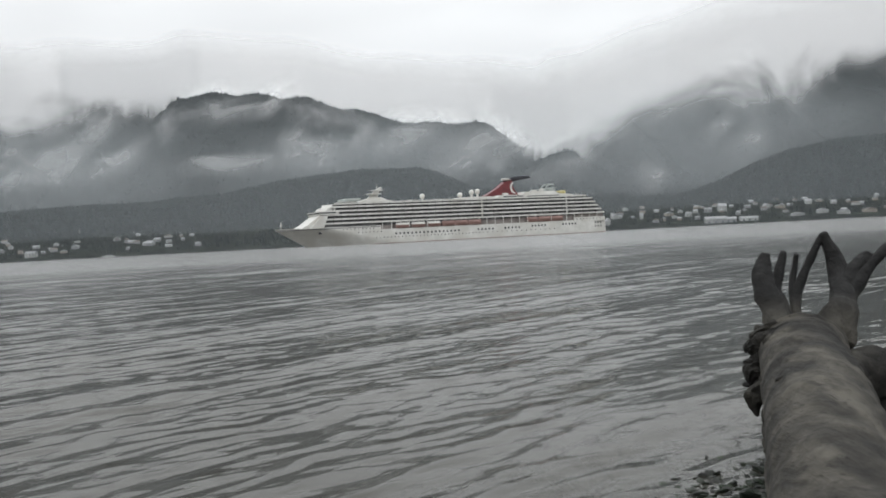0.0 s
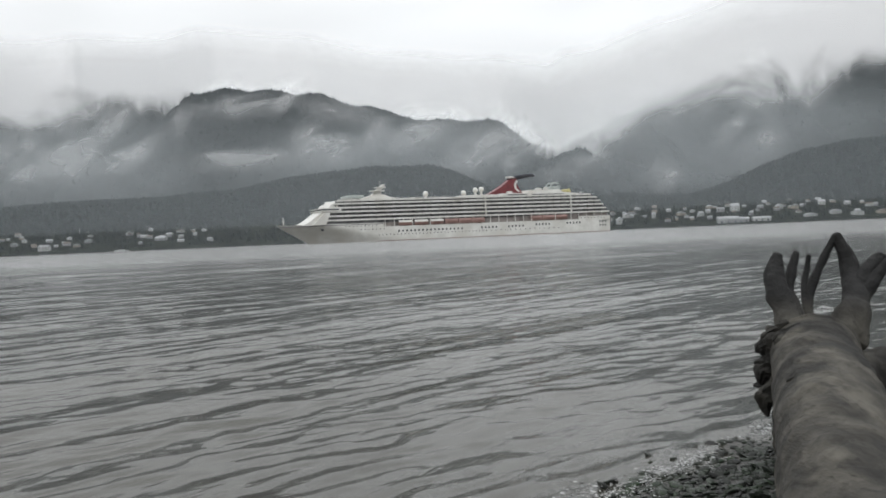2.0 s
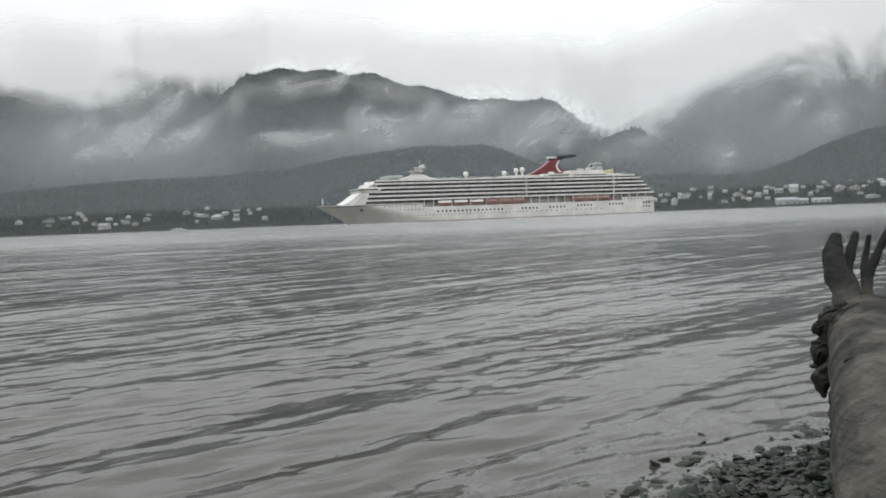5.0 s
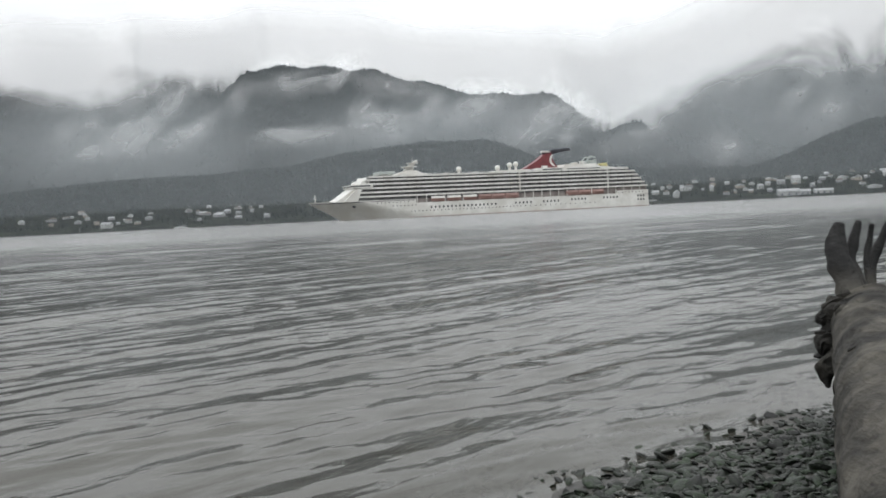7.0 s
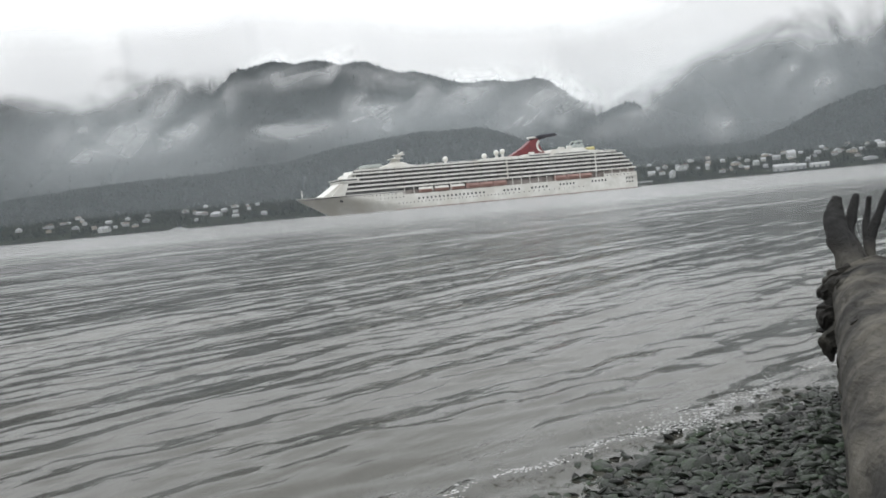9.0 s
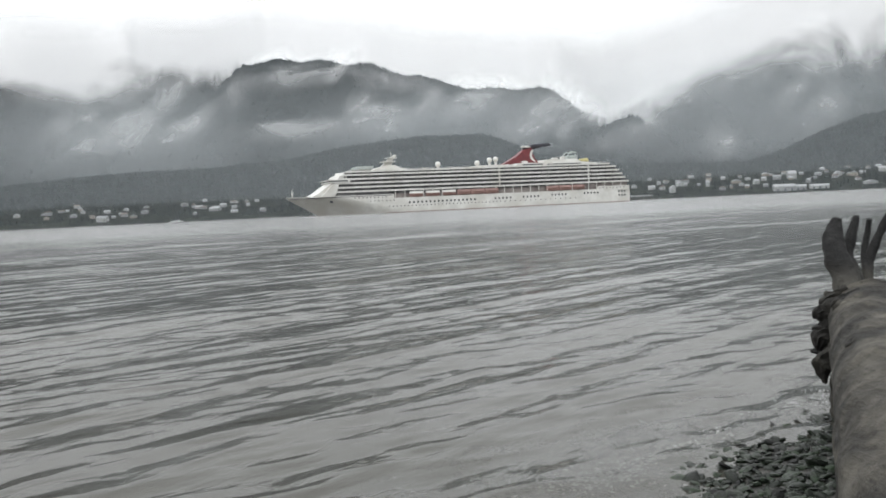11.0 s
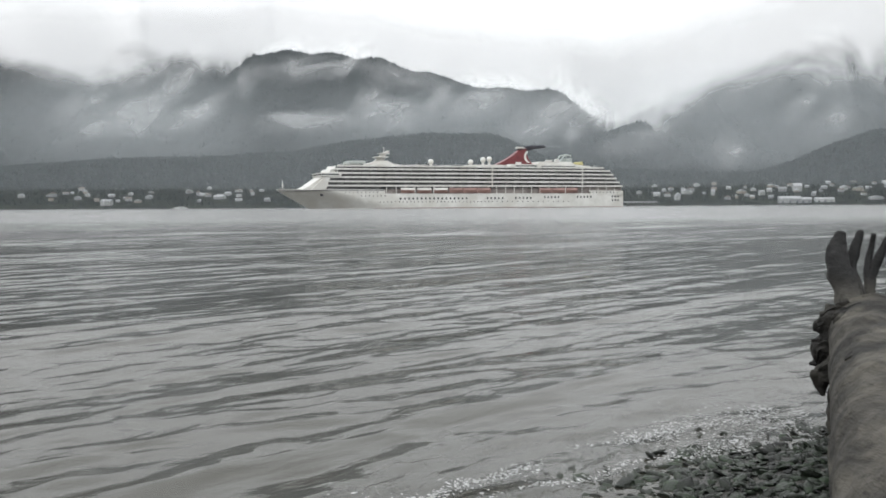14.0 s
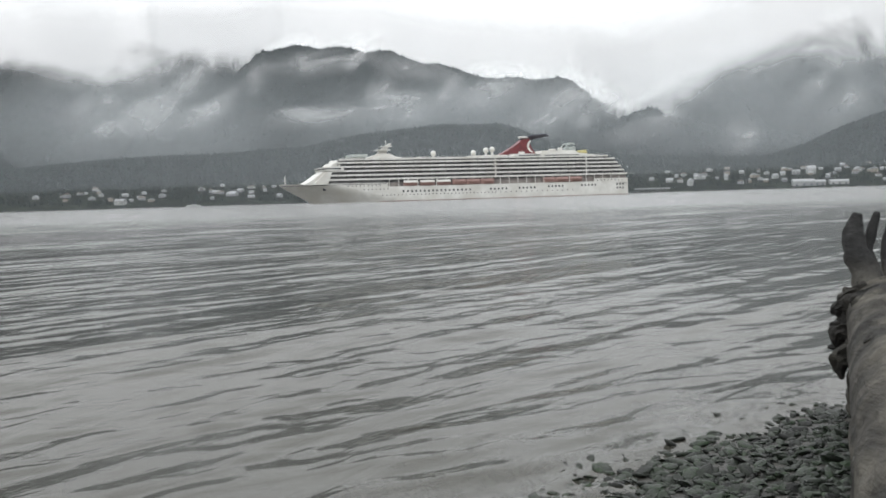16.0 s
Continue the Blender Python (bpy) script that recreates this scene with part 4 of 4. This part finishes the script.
TOWN = [(-26.0, .78, 15, 8), (-26.1, .52, 9, 6), (-25.0, .85, 6, 4), (-24.5, 1.08, 11, 6), (-24.2, .75, 7, 6), (-23.2, .33, 17, 8), (-22.6, .4, 6, 4), (-22.2, .55, 6, 4), (-21.9, .8, 8, 5), (-20.8, .9, 10, 4),
        (-18.7, .95, 13, 6), (-18.2, .85, 7, 8), (-17.9, .75, 14, 5), (-17.55, 1.13, 8, 5), (-17.0, .6, 18, 6), (-15.9, .98, 13, 5), (-15.9, .68, 9, 5), (-14.6, .98, 8, 4), (-15.2, .98, 6, 4), (-27.6, .7, 10, 6),
        (8.6, .62, 12, 6), (9.2, .6, 9, 7), (9.8, .48, 10, 10), (10.2, .75, 12, 7), (10.5, .92, 14, 6), (10.84, 1.13, 11, 5), (11.8, 1.2, 9, 5), (11.75, .7, 6, 9), (13.3, .73, 15, 6), (13.6, .55, 8, 5),
        (13.95, .85, 9, 5), (14.4, .7, 9, 5), (14.9, 1.05, 12, 5), (14.8, .8, 8, 6), (15.5, .85, 14, 7), (15.9, 1.07, 10, 5), (16.28, .95, 15, 12), (17.66, .92, 11, 5), (18.1, 1.05, 8, 5), (18.67, .88, 12, 8),
        (19.2, 1.22, 11, 5), (19.5, .85, 12, 8), (19.7, .55, 9, 5), (20.3, .33, 20, 5), (20.9, 1.0, 12, 8), (21.4, 1.3, 15, 5), (21.6, .45, 18, 6), (22.2, .9, 10, 6), (22.7, .35, 20, 6), (23.3, .75, 12, 6),
        (24.0, .35, 20, 6), (24.3, .95, 10, 6), (25.0, .5, 16, 6), (25.6, .85, 12, 7), (26.7, .5, 14, 6), (27.6, .75, 12, 6), (7.6, .75, 9, 6), (12.6, .95, 8, 5), (17.2, .6, 8, 5), (9.4, .95, 9, 5)]
rnd = random.Random(11)
HOMES = []
for az, el, w, h in TOWN:
    w, h = w * 0.85, h * 1.05
    x, y, _ = on_bank(az, el, h / 2)
    HOMES.append((math.degrees(math.atan2(x, y)), y, math.degrees(w * 0.75 / y)))
    house(az, el, w, h, rnd.choice((0, 0, 0, 1, 2)), rnd.choice((0, 1, 1, 2)), rnd)

# smaller houses between the others, up the slope and along the shore
for az0, az1, count in ((-26.5, -20.6, 9), (-19.2, -14.2, 8), (8.2, 12.6, 9), (12.8, 20.0, 16), (20.0, 28.0, 14)):
    for k in range(count):
        az = az0 + (az1 - az0) * (k + rnd.uniform(0.1, 0.9)) / count
        el, w, h = rnd.uniform(0.38, 1.2 if az > 0 else 0.95), rnd.uniform(5, 10), rnd.uniform(4, 6.5)
        x, y, _ = on_bank(az, el, h / 2)
        HOMES.append((math.degrees(math.atan2(x, y)), y, math.degrees(w * 0.75 / y)))
        house(az, el, w, h, rnd.choice((0, 1, 1, 2)), rnd.choice((0, 0, 1, 2)), rnd)


def boathouse(az, el, w, h, label, wall):
    """A long shed with a rounded roof at the water's edge."""
    x, y, z = on_bank(az, el, h / 2)
    e = thing("boathouse", label, "shed", pose(x, y, z - 0.3, 0, 0, -az * 0.3), "sheds along the far shore")
    bm = bmesh.new()
    box(bm, -w / 2, w / 2, -6, 6, -2, h * 0.55)
    part("house_body", bm, WALLPAINT[wall], e)
    bm = bmesh.new()
    prism(bm, [(6.4 * math.cos(a), h * 0.55 + h * 0.45 * math.sin(a)) for a in np.linspace(0, math.pi, 9)], -w / 2 - 0.5, w / 2 + 0.5)
    bmesh.ops.rotate(bm, verts=bm.verts, matrix=Matrix.Rotation(radians(90), 3, "Z"))
    part("roof", bm, ROOFPAINT[1], e)
    for k in range(3):
        bm = bmesh.new()
        cx = -w / 2 + (k + 0.5) * w / 3
        box(bm, cx - 1.2, cx + 1.2, -6.1, -5.8, -0.5, 2.2)
        part("door", bm, PANE, e)


boathouse(15.87, .25, 28, 9, "long pale grey boathouse with a rounded roof", 1)
boathouse(16.55, .22, 22, 7, "grey waterside shed with a rounded roof", 1)
boathouse(17.7, .24, 24, 6, "long white waterside shed", 0)


def pier():
    x = 1325 * math.tan(radians(7.6))
    e = thing("pier", "low grey timber pier on the far shore", "pier", pose(x, 1325, 0))
    bm = bmesh.new()
    box(bm, -24, 24, -4, 4, 4.4, 5.2, 0.1)
    part("deck", bm, ROOFPAINT[0], e)
    for k in range(9):
        bm = bmesh.new()
        rod(bm, (-22 + k * 5.5, -3.5, -3), (-22 + k * 5.5, -3.5, 4.6), 0.4)
        part("pile", bm, BARK, e)
    bm = bmesh.new()
    box(bm, -24, 24, -4.1, -4.0, 5.2, 6.3)
    part("railing", bm, WALLPAINT[1], e)


pier()


def small_boat():
    x = 1310 * math.tan(radians(-19.2))
    e = thing("moored_boat", "small white cabin boat moored by the far shore", "boat", pose(x, 1310, 0, 0, 0, 4))
    bm = bmesh.new()
    prism(bm, [(-9, 1.9), (-7.4, -0.6), (8, -0.6), (9, 1.6)], -2.2, 2.2)
    part("hull", bm, WALLPAINT[0], e)
    bm = bmesh.new()
    prism(bm, [(-3, 1.6), (-2, 3.3), (4, 3.3), (4.6, 1.6)], -1.6, 1.6)
    part("cabin", bm, WALLPAINT[0], e)
    bm = bmesh.new()
    box(bm, -1.6, 3.6, -1.68, -1.5, 2.2, 2.9)
    part("window", bm, PANE, e)


small_boat()


def conifer_meshes(seed):
    rnd = random.Random(seed)
    trunk = bmesh.new()
    rod(trunk, (0, 0, -0.5), (0, 0, 0.93), 0.022, 0.004, 7)
    crown = bmesh.new()
    tiers = 9
    for k in range(tiers):
        z = 0.14 + 0.82 * k / tiers
        r = 0.2 * (1 - k / tiers) ** 0.8 + 0.015
        seg = 9
        ring = []
        for i in range(seg * 2):
            a = math.pi * i / seg + rnd.uniform(-0.1, 0.1)
            rr = r * (rnd.uniform(0.85, 1.25) if i % 2 else rnd.uniform(0.3, 0.5))
            ring.append(crown.verts.new((rr * math.cos(a), rr * math.sin(a), z - rr * 0.35 + rnd.uniform(-0.012, 0.012))))
        tip = crown.verts.new((rnd.uniform(-0.01, 0.01), rnd.uniform(-0.01, 0.01), z + 0.13))
        for i in range(seg * 2):
            crown.faces.new((ring[i], ring[(i + 1) % (seg * 2)], tip))
    return trunk, crown


kinds = []
for seed in (1, 2, 3):
    tb, cb = conifer_meshes(seed)
    e = thing("conifer", "dark spruce tree among the houses of the far town", "tree", None, "spruces of the far town")
    part("trunk", tb, BARK, e)
    part("crown", cb, CONIFER, e)
    kinds.append(e)
spots = [(-13.2, .5), (-12.6, .6), (-12.1, .4), (-11.6, .55), (-11.1, .5), (-10.6, .6), (-19.9, .5), (-21.3, .4), (-25.5, .5), (-16.4, .6), (11.1, .7), (11.4, .6), (12.1, .6), (12.4, .7), (12.9, .5), (14.1, .5), (16.9, .7), (17.1, .85),
         (17.35, .7), (18.3, .6), (20.0, .8), (20.6, .6), (21.0, .5), (22.0, .5), (23.0, .6), (23.8, .7), (25.2, .6), (26.1, .7), (-14.0, .5), (-18.0, .35), (-20.4, .7), (-23.9, .4), (15.2, .5), (19.0, .5), (9.5, .4), (10.0, .35)]
for k, (az, el) in enumerate(spots):
    tall = rnd.uniform(10, 17)
    x, y, z = on_bank(az, el, tall / 2)
    m = pose(x, y, z - 0.3, 0, 0, rnd.uniform(0, 360)) @ Matrix.Scale(tall, 4)
    if k < 3:
        kinds[k].matrix_basis = m
    else:
        q = copy_thing(kinds[k % 3], pose(x, y, z - 0.3, 0, 0, rnd.uniform(0, 360)))
        q.scale = (tall, tall, tall)

# scrub and young spruce between the houses, kept clear of what stands behind it
rng = np.random.RandomState(5)
px, py = rng.uniform(-1300, 1300, 7000), BANK_Y + 16 + 400 * rng.uniform(0, 1, 7000) ** 0.8
keep = fbm(px, py, 260, 2, 12) > -0.9
paz = np.degrees(np.arctan2(px, py))
for az, y, half in HOMES:
    keep &= ~((np.abs(paz - az) < half + 0.08) & (py < y + 6) & (py > y - 70))
wood("bank_wood", px[keep], py[keep], bank_height(px, py)[keep] - 0.5, rng.uniform(3, 8, keep.sum()), rng)

# ---- cloud and mist: thin sheets of vapour before the mountains ----
WISPMAT = make_mist("mist_wisp", 0.43, 0.017, 0.56, 1.25)
VEILMAT = make_mist("mist_veil", 0.24, 0.004, 0.35, 1.0, colour=(0.90, 0.97, 1.0))
CEILING = make_mist("cloud_base", 0.98, 0.0032, 0, 1, rise=True, full=0.42)
HAZEMAT = make_mist("haze", 0.10, 0.0016, 0.2, 0.8, colour=(0.88, 0.96, 1.0))


def place(az, el, y):
    return y * math.tan(radians(az)), EYE + y / math.cos(radians(az)) * math.tan(radians(el))


def vapour(name, label, az, el, y, width, height, lean, mat, layers=2, kind=""):
    """A drifting sheet of vapour, bulged towards the open channel, in two or more loose layers; width and height in degrees of bearing."""
    x, z = place(az, el, y)
    w, h = y * math.tan(radians(width)), y * math.tan(radians(height))
    k = 13
    U, V = np.meshgrid(np.linspace(0, 1, k), np.linspace(0, 1, k * layers))
    band = np.floor(V * layers * 0.9999)
    Vl = np.clip((V * (k * layers - 1) - band * k) / (k - 1), 0, 1)
    X = (U - 0.5) * w
    Z = (Vl - 0.5) * h
    Y = -60 * (1 - (2 * U - 1) ** 2) * (1 - (2 * Vl - 1) ** 2) - band * 25 + 10 * np.sin(U * 7 + band) * np.cos(Vl * 5)
    verts = np.stack([X, Y, Z], -1).reshape(-1, 3)
    faces, uvs = [], np.stack([U, Vl], -1).reshape(-1, 2)
    for b in range(layers):
        for i in range(k - 1):
            for j in range(k - 1):
                a = (b * k + i) * k + j
                faces.append([a, a + 1, a + k + 1, a + k])
    ob = from_arrays(name, verts.tolist(), faces, mat, smooth=True)
    layer = ob.data.uv_layers.new(name="UVMap")
    layer.data.foreach_set("uv", uvs[np.array(faces).ravel()].ravel().astype(np.float32))
    ob.matrix_basis = pose(x, y, z, 0, -lean, 0)
    return tagged(ob, label, "mist", "mist on the mountain", kind or "stuff")


WISPS = []
for az, el, width, height, lean, drift in (
        (-21.4, 4.9, 3.4, 2.0, 25, 0.8), (-19.7, 6.3, 4.6, 1.1, 42, 0.8), (-18.6, 5.0, 3.0, 1.0, 22, 0.8), (-17.4, 5.6, 3.0, 0.9, 35, 0.8), (-23.4, 4.3, 4.6, 1.0, 14, 0.8), (-24.0, 5.4, 3.5, 1.6, 30, 0.7),
        (-7.6, 5.3, 4.2, 1.7, 4, 1.0), (-8.2, 6.2, 1.6, 1.2, 60, 1.0), (-11.9, 4.9, 6.2, 0.9, 0, 0.9), (-12.0, 7.9, 6.5, 1.1, 5, 0.8), (-15.1, 7.5, 2.2, 0.8, 55, 0.8), (-9.2, 8.35, 2.6, 0.7, 38, 0.8),
        (-5.9, 7.3, 4.6, 1.2, -18, 0.9), (-4.2, 6.1, 2.4, 0.9, 48, 0.9), (-1.3, 6.1, 4.4, 1.2, 8, 0.9), (1.4, 4.7, 3.6, 1.8, 38, 0.9), (2.6, 5.6, 3.0, 1.2, 30, 0.9), (4.2, 5.1, 3.2, 1.4, 10, 0.9),
        (3.6, 4.1, 1.2, 0.7, 40, 0.8), (7.6, 3.7, 3.6, 0.9, 14, 0.6), (16.2, 5.4, 2.4, 0.9, 42, 0.5), (17.8, 4.4, 2.6, 1.3, 44, 0.5), (12.4, 2.9, 1.5, 1.3, 35, 0.5), (-20.5, 7.4, 6.0, 1.2, 12, 0.7)):
    y = float(np.interp(el, [3, 4, 5, 6, 7, 8, 9], [2230, 2340, 2480, 2610, 2750, 2930, 3080])) - 110
    WISPS.append((vapour("mist_wisp", "torn wisp of white mist on the dark slope", az, el, y, width * 1.9, height * 2.2, lean, WISPMAT, layers=1), drift))
for az, el, y, width, height, lean in ((-22, 4.6, 2210, 26, 9, 0), (-4, 4.6, 2215, 22, 7, 0), (16, 4.6, 2205, 28, 9, 0)):
    vapour("mist_veil", "thin pale veil of mist before the mountain", az, el, y, width, height, lean, VEILMAT, layers=1)

# the even haze of wet air over the channel's far side
U, V = np.meshgrid(np.linspace(0, 1, 40), np.linspace(0, 1, 12))
for y, mid, tall in ((1290, 60, 420), (1690, 90, 900)):
    tagged(sheet("haze", (U - 0.5) * y * 2.6, y + 20 * np.sin(U * 9), mid + (V - 0.5) * tall, HAZEMAT, uv=np.stack([U, V], -1)), "thin grey haze of wet air over the far shore", "haze", kind="stuff")

# the ragged underside of the cloud that hides the tops
AZ, V = np.meshgrid(np.linspace(-40, 40, 160), np.linspace(0, 1, 30))
CY = np.interp(AZ, [-40, -21, -16.5, -14, 3.6, 6, 8, 40], [2300, 2420, 2850, 3260, 3260, 2800, 2600, 2500])
low = np.interp(AZ, [-40, -28, -25, -22, -19, -16, -14.5, -11, -8, -4, -1, 3, 4.5, 6, 9, 12.3, 17, 20, 28, 40], [5.0, 5.3, 5.6, 6.0, 6.3, 6.8, 7.1, 7.0, 6.6, 5.8, 5.4, 5.2, 3.8, 2.7, 2.9, 3.9, 4.9, 5.3, 5.5, 5.6])
CX = CY * np.tan(np.radians(AZ))
span = np.interp(AZ, [-40, -24, -16, -12, 3, 7, 40], [2.8, 2.6, 2.3, 2.3, 2.3, 3.4, 3.6])
tagged(sheet("cloud_ceiling", CX, CY + 30 * np.sin(AZ) + 0 * V, EYE + np.hypot(CX, CY) * np.tan(np.radians(low + span * V * 2.4)), CEILING, uv=np.stack([AZ / 80, V], -1)), "ragged underside of low white cloud hiding the mountain tops", "cloud", kind="structure")

# ---- swash foam: two ragged lines of froth that wash in and sink away ----


def foam_line(seed, length, label):
    rng = np.random.RandomState(seed)
    bm = bmesh.new()
    bmesh.ops.create_icosphere(bm, subdivisions=1, radius=1.0)
    ball_v, ball_f = np.array([v.co[:] for v in bm.verts]), [[v.index for v in f.verts] for f in bm.faces]
    bm.free()
    verts, faces = [], []
    while len(verts) < 1900:
        a = rng.uniform(-length / 2, length / 2)
        patch = math.sin(a * 2.3 + seed) + 0.6 * math.sin(a * 5.9 + 2 * seed) + 0.4 * math.sin(a * 13 + seed)
        if rng.uniform(-1.4, 1.2) > patch:
            continue
        wide = 0.03 + 0.17 * max(0.0, patch) * rng.uniform(0, 1)
        b = 0.10 * math.sin(a * 2.1 + seed) + 0.05 * math.sin(a * 6.3 + 2 * seed) + 0.02 * math.sin(a * 17) + rng.normal(0, wide)
        r = rng.uniform(0.002, 0.005) * (1.8 if rng.uniform() < 0.08 else 1)
        p = ALONG * a + LANDWARD * b
        turn = rng.uniform(0, 6.28)
        q = ball_v * np.array([rng.uniform(0.9, 3.2), 1, 0.5]) * r
        q = np.stack([q[:, 0] * math.cos(turn) - q[:, 1] * math.sin(turn), q[:, 0] * math.sin(turn) + q[:, 1] * math.cos(turn), q[:, 2]], 1)
        faces += [[i + len(verts) * len(ball_v) for i in f] for f in ball_f]
        verts.append(q + np.array([p.x, p.y, rng.uniform(-0.004, 0.012)]))
    return tagged(from_arrays("foam", np.concatenate(verts).tolist(), faces, FOAM, smooth=True), label, "foam", "swash foam", "stuff")


FOAMS = [(foam_line(3, 5.5, "white froth washing in along the water's edge"), (1.1, 7.45, 10.6, 12.25, 14.1)), (foam_line(8, 5.5, "thin white froth on the wash of a small wave"), (2.75, 5.4, 9.05, 13.4))]

# ---- stones of the beach ----


def stone_mesh(rng, long=1.0):
    """A flat water-worn pebble, a hand's length at most."""
    bm = bmesh.new()
    bmesh.ops.create_uvsphere(bm, u_segments=7, v_segments=4, radius=0.5)
    sx, sy, sz = 1.0, rng.uniform(0.45, 0.85), rng.uniform(0.16, 0.32)
    off = Vector(rng.uniform(-9, 9, 3))
    for v in bm.verts:
        k = 1 + 0.45 * noise.noise(v.co * 2.1 + off)
        v.co = Vector((v.co.x * sx, v.co.y * sy, v.co.z * sz)) * k
    return bm


rng = np.random.RandomState(77)
STONES = []
for _ in range(10):
    bm = stone_mesh(rng)
    me = bpy.data.meshes.new("stone")
    for f in bm.faces:
        f.smooth = rng.uniform() < 0.5
    bm.to_mesh(me)
    bm.free()
    me.materials.append(STONE)
    STONES.append(me)
forms = []
for me in STONES:
    co = np.zeros(len(me.vertices) * 3)
    me.vertices.foreach_get("co", co)
    forms.append((co.reshape(-1, 3), [tuple(p.vertices) for p in me.polygons]))


def scatter():
    """Stones lie thick above the water's edge and thin out below it."""
    spots = []
    for _ in range(23000):
        a, q = rng.uniform(-3.6, 4.5), rng.uniform(-1.3, 2.6)
        clump = fbm(np.float64(a), np.float64(q), 0.8, 2, 5)
        chance = 1.0 if q > 0.10 + 0.16 * clump else max(0.0, 0.36 + 0.26 * clump + 0.26 * q)
        if rng.uniform() > chance:
            continue
        p = SHORE + ALONG * a + LANDWARD * q
        size = float(np.clip(rng.lognormal(-3.0, 0.42), 0.025, 0.14))
        spots.append((p.x, p.y, size))
    return spots


spots = scatter()
near = [s for s in spots if 0.2 < s[0] < 2.1 and 4.0 < s[1] < 6.0]
near.sort(key=lambda s: -s[2])
chosen = set(near[:300])
beach = thing("beach_stones", "dark wet rounded stones lying along the water's edge", "stones")
verts, faces, count = [], [], 0
for x, y, size in spots:
    k = int(rng.randint(10))
    z = float(beach_height(np.float64(x), np.float64(y))) + size * 0.08
    m = pose(x, y, z, rng.uniform(-34, 34), rng.uniform(-34, 34), rng.uniform(0, 360)) @ Matrix.Scale(size, 4)
    if (x, y, size) in chosen:
        shared("stone", STONES[k], beach, m)
    else:
        co, fs = forms[k]
        rot = np.array(m.to_3x3())
        verts.append(co @ rot.T + np.array(m.translation))
        faces += [tuple(i + count for i in f) for f in fs]
        count += len(co)
me = bpy.data.meshes.new("pebble_bed")
me.from_pydata(np.concatenate(verts).tolist(), [], faces)
me.materials.append(STONE)
me.update()
pebbles = new("pebble_bed", me)
pebbles.parent = beach
tagged(pebbles, kind="stuff")


def motions():
    """The ship steams slowly by, the ripples run in, the swash foam comes and goes, the mist drifts."""
    level = ((0.0, 0.008), (2.0, 0.006), (4.0, 0.010), (5.5, 0.004), (6.5, 0.010), (7.5, 0.002), (8.5, -0.008), (9.5, -0.006), (11.0, 0.004), (12.0, 0.010), (13.0, 0.014), (14.0, 0.004), (15.0, -0.004), (16.0, -0.012))
    walk(water, [(t, pose(LANDWARD.x * WAVE_SPEED * (t - 8), LANDWARD.y * WAVE_SPEED * (t - 8), z)) for t, z in level])
    walk(ship, [(t, pose(SHIP_START.x - math.cos(SHIP_HEADING) * SHIP_SPEED * t, SHIP_START.y - math.sin(SHIP_HEADING) * SHIP_SPEED * t, 0, 0, 0, math.degrees(SHIP_HEADING))) for t in (0.0, 8.0, 16.0)])
    for wisp, drift in WISPS:
        m = wisp.matrix_basis.copy()
        walk(wisp, [(t, Matrix.Translation((drift * (t - 7), 0, drift * 0.12 * (t - 7))) @ m) for t in (0.0, 8.0, 16.0)])
    for foam, events in FOAMS:
        rows = [(0.0, -0.6, -0.13, 0.0)]
        for k, te in enumerate(events):
            shift = 0.9 * math.sin(k * 2.3 + te)
            rows += [(te - 0.55, -0.75, -0.13, shift), (te - 0.25, -0.50, 0.018, shift), (te, -0.30, 0.025, shift), (te + 0.45, -0.12, 0.024, shift), (te + 0.9, -0.10, 0.020, shift), (te + 1.3, -0.2, -0.11, shift)]
        if rows[-1][0] < 16.0:
            rows.append((16.0, -0.6, -0.13, 0.0))
        walk(foam, [(t, pose(SHORE.x + LANDWARD.x * q + ALONG.x * a, SHORE.y + LANDWARD.y * q + ALONG.y * a, z, 0, 0, 3)) for t, q, z, a in rows])


motions()
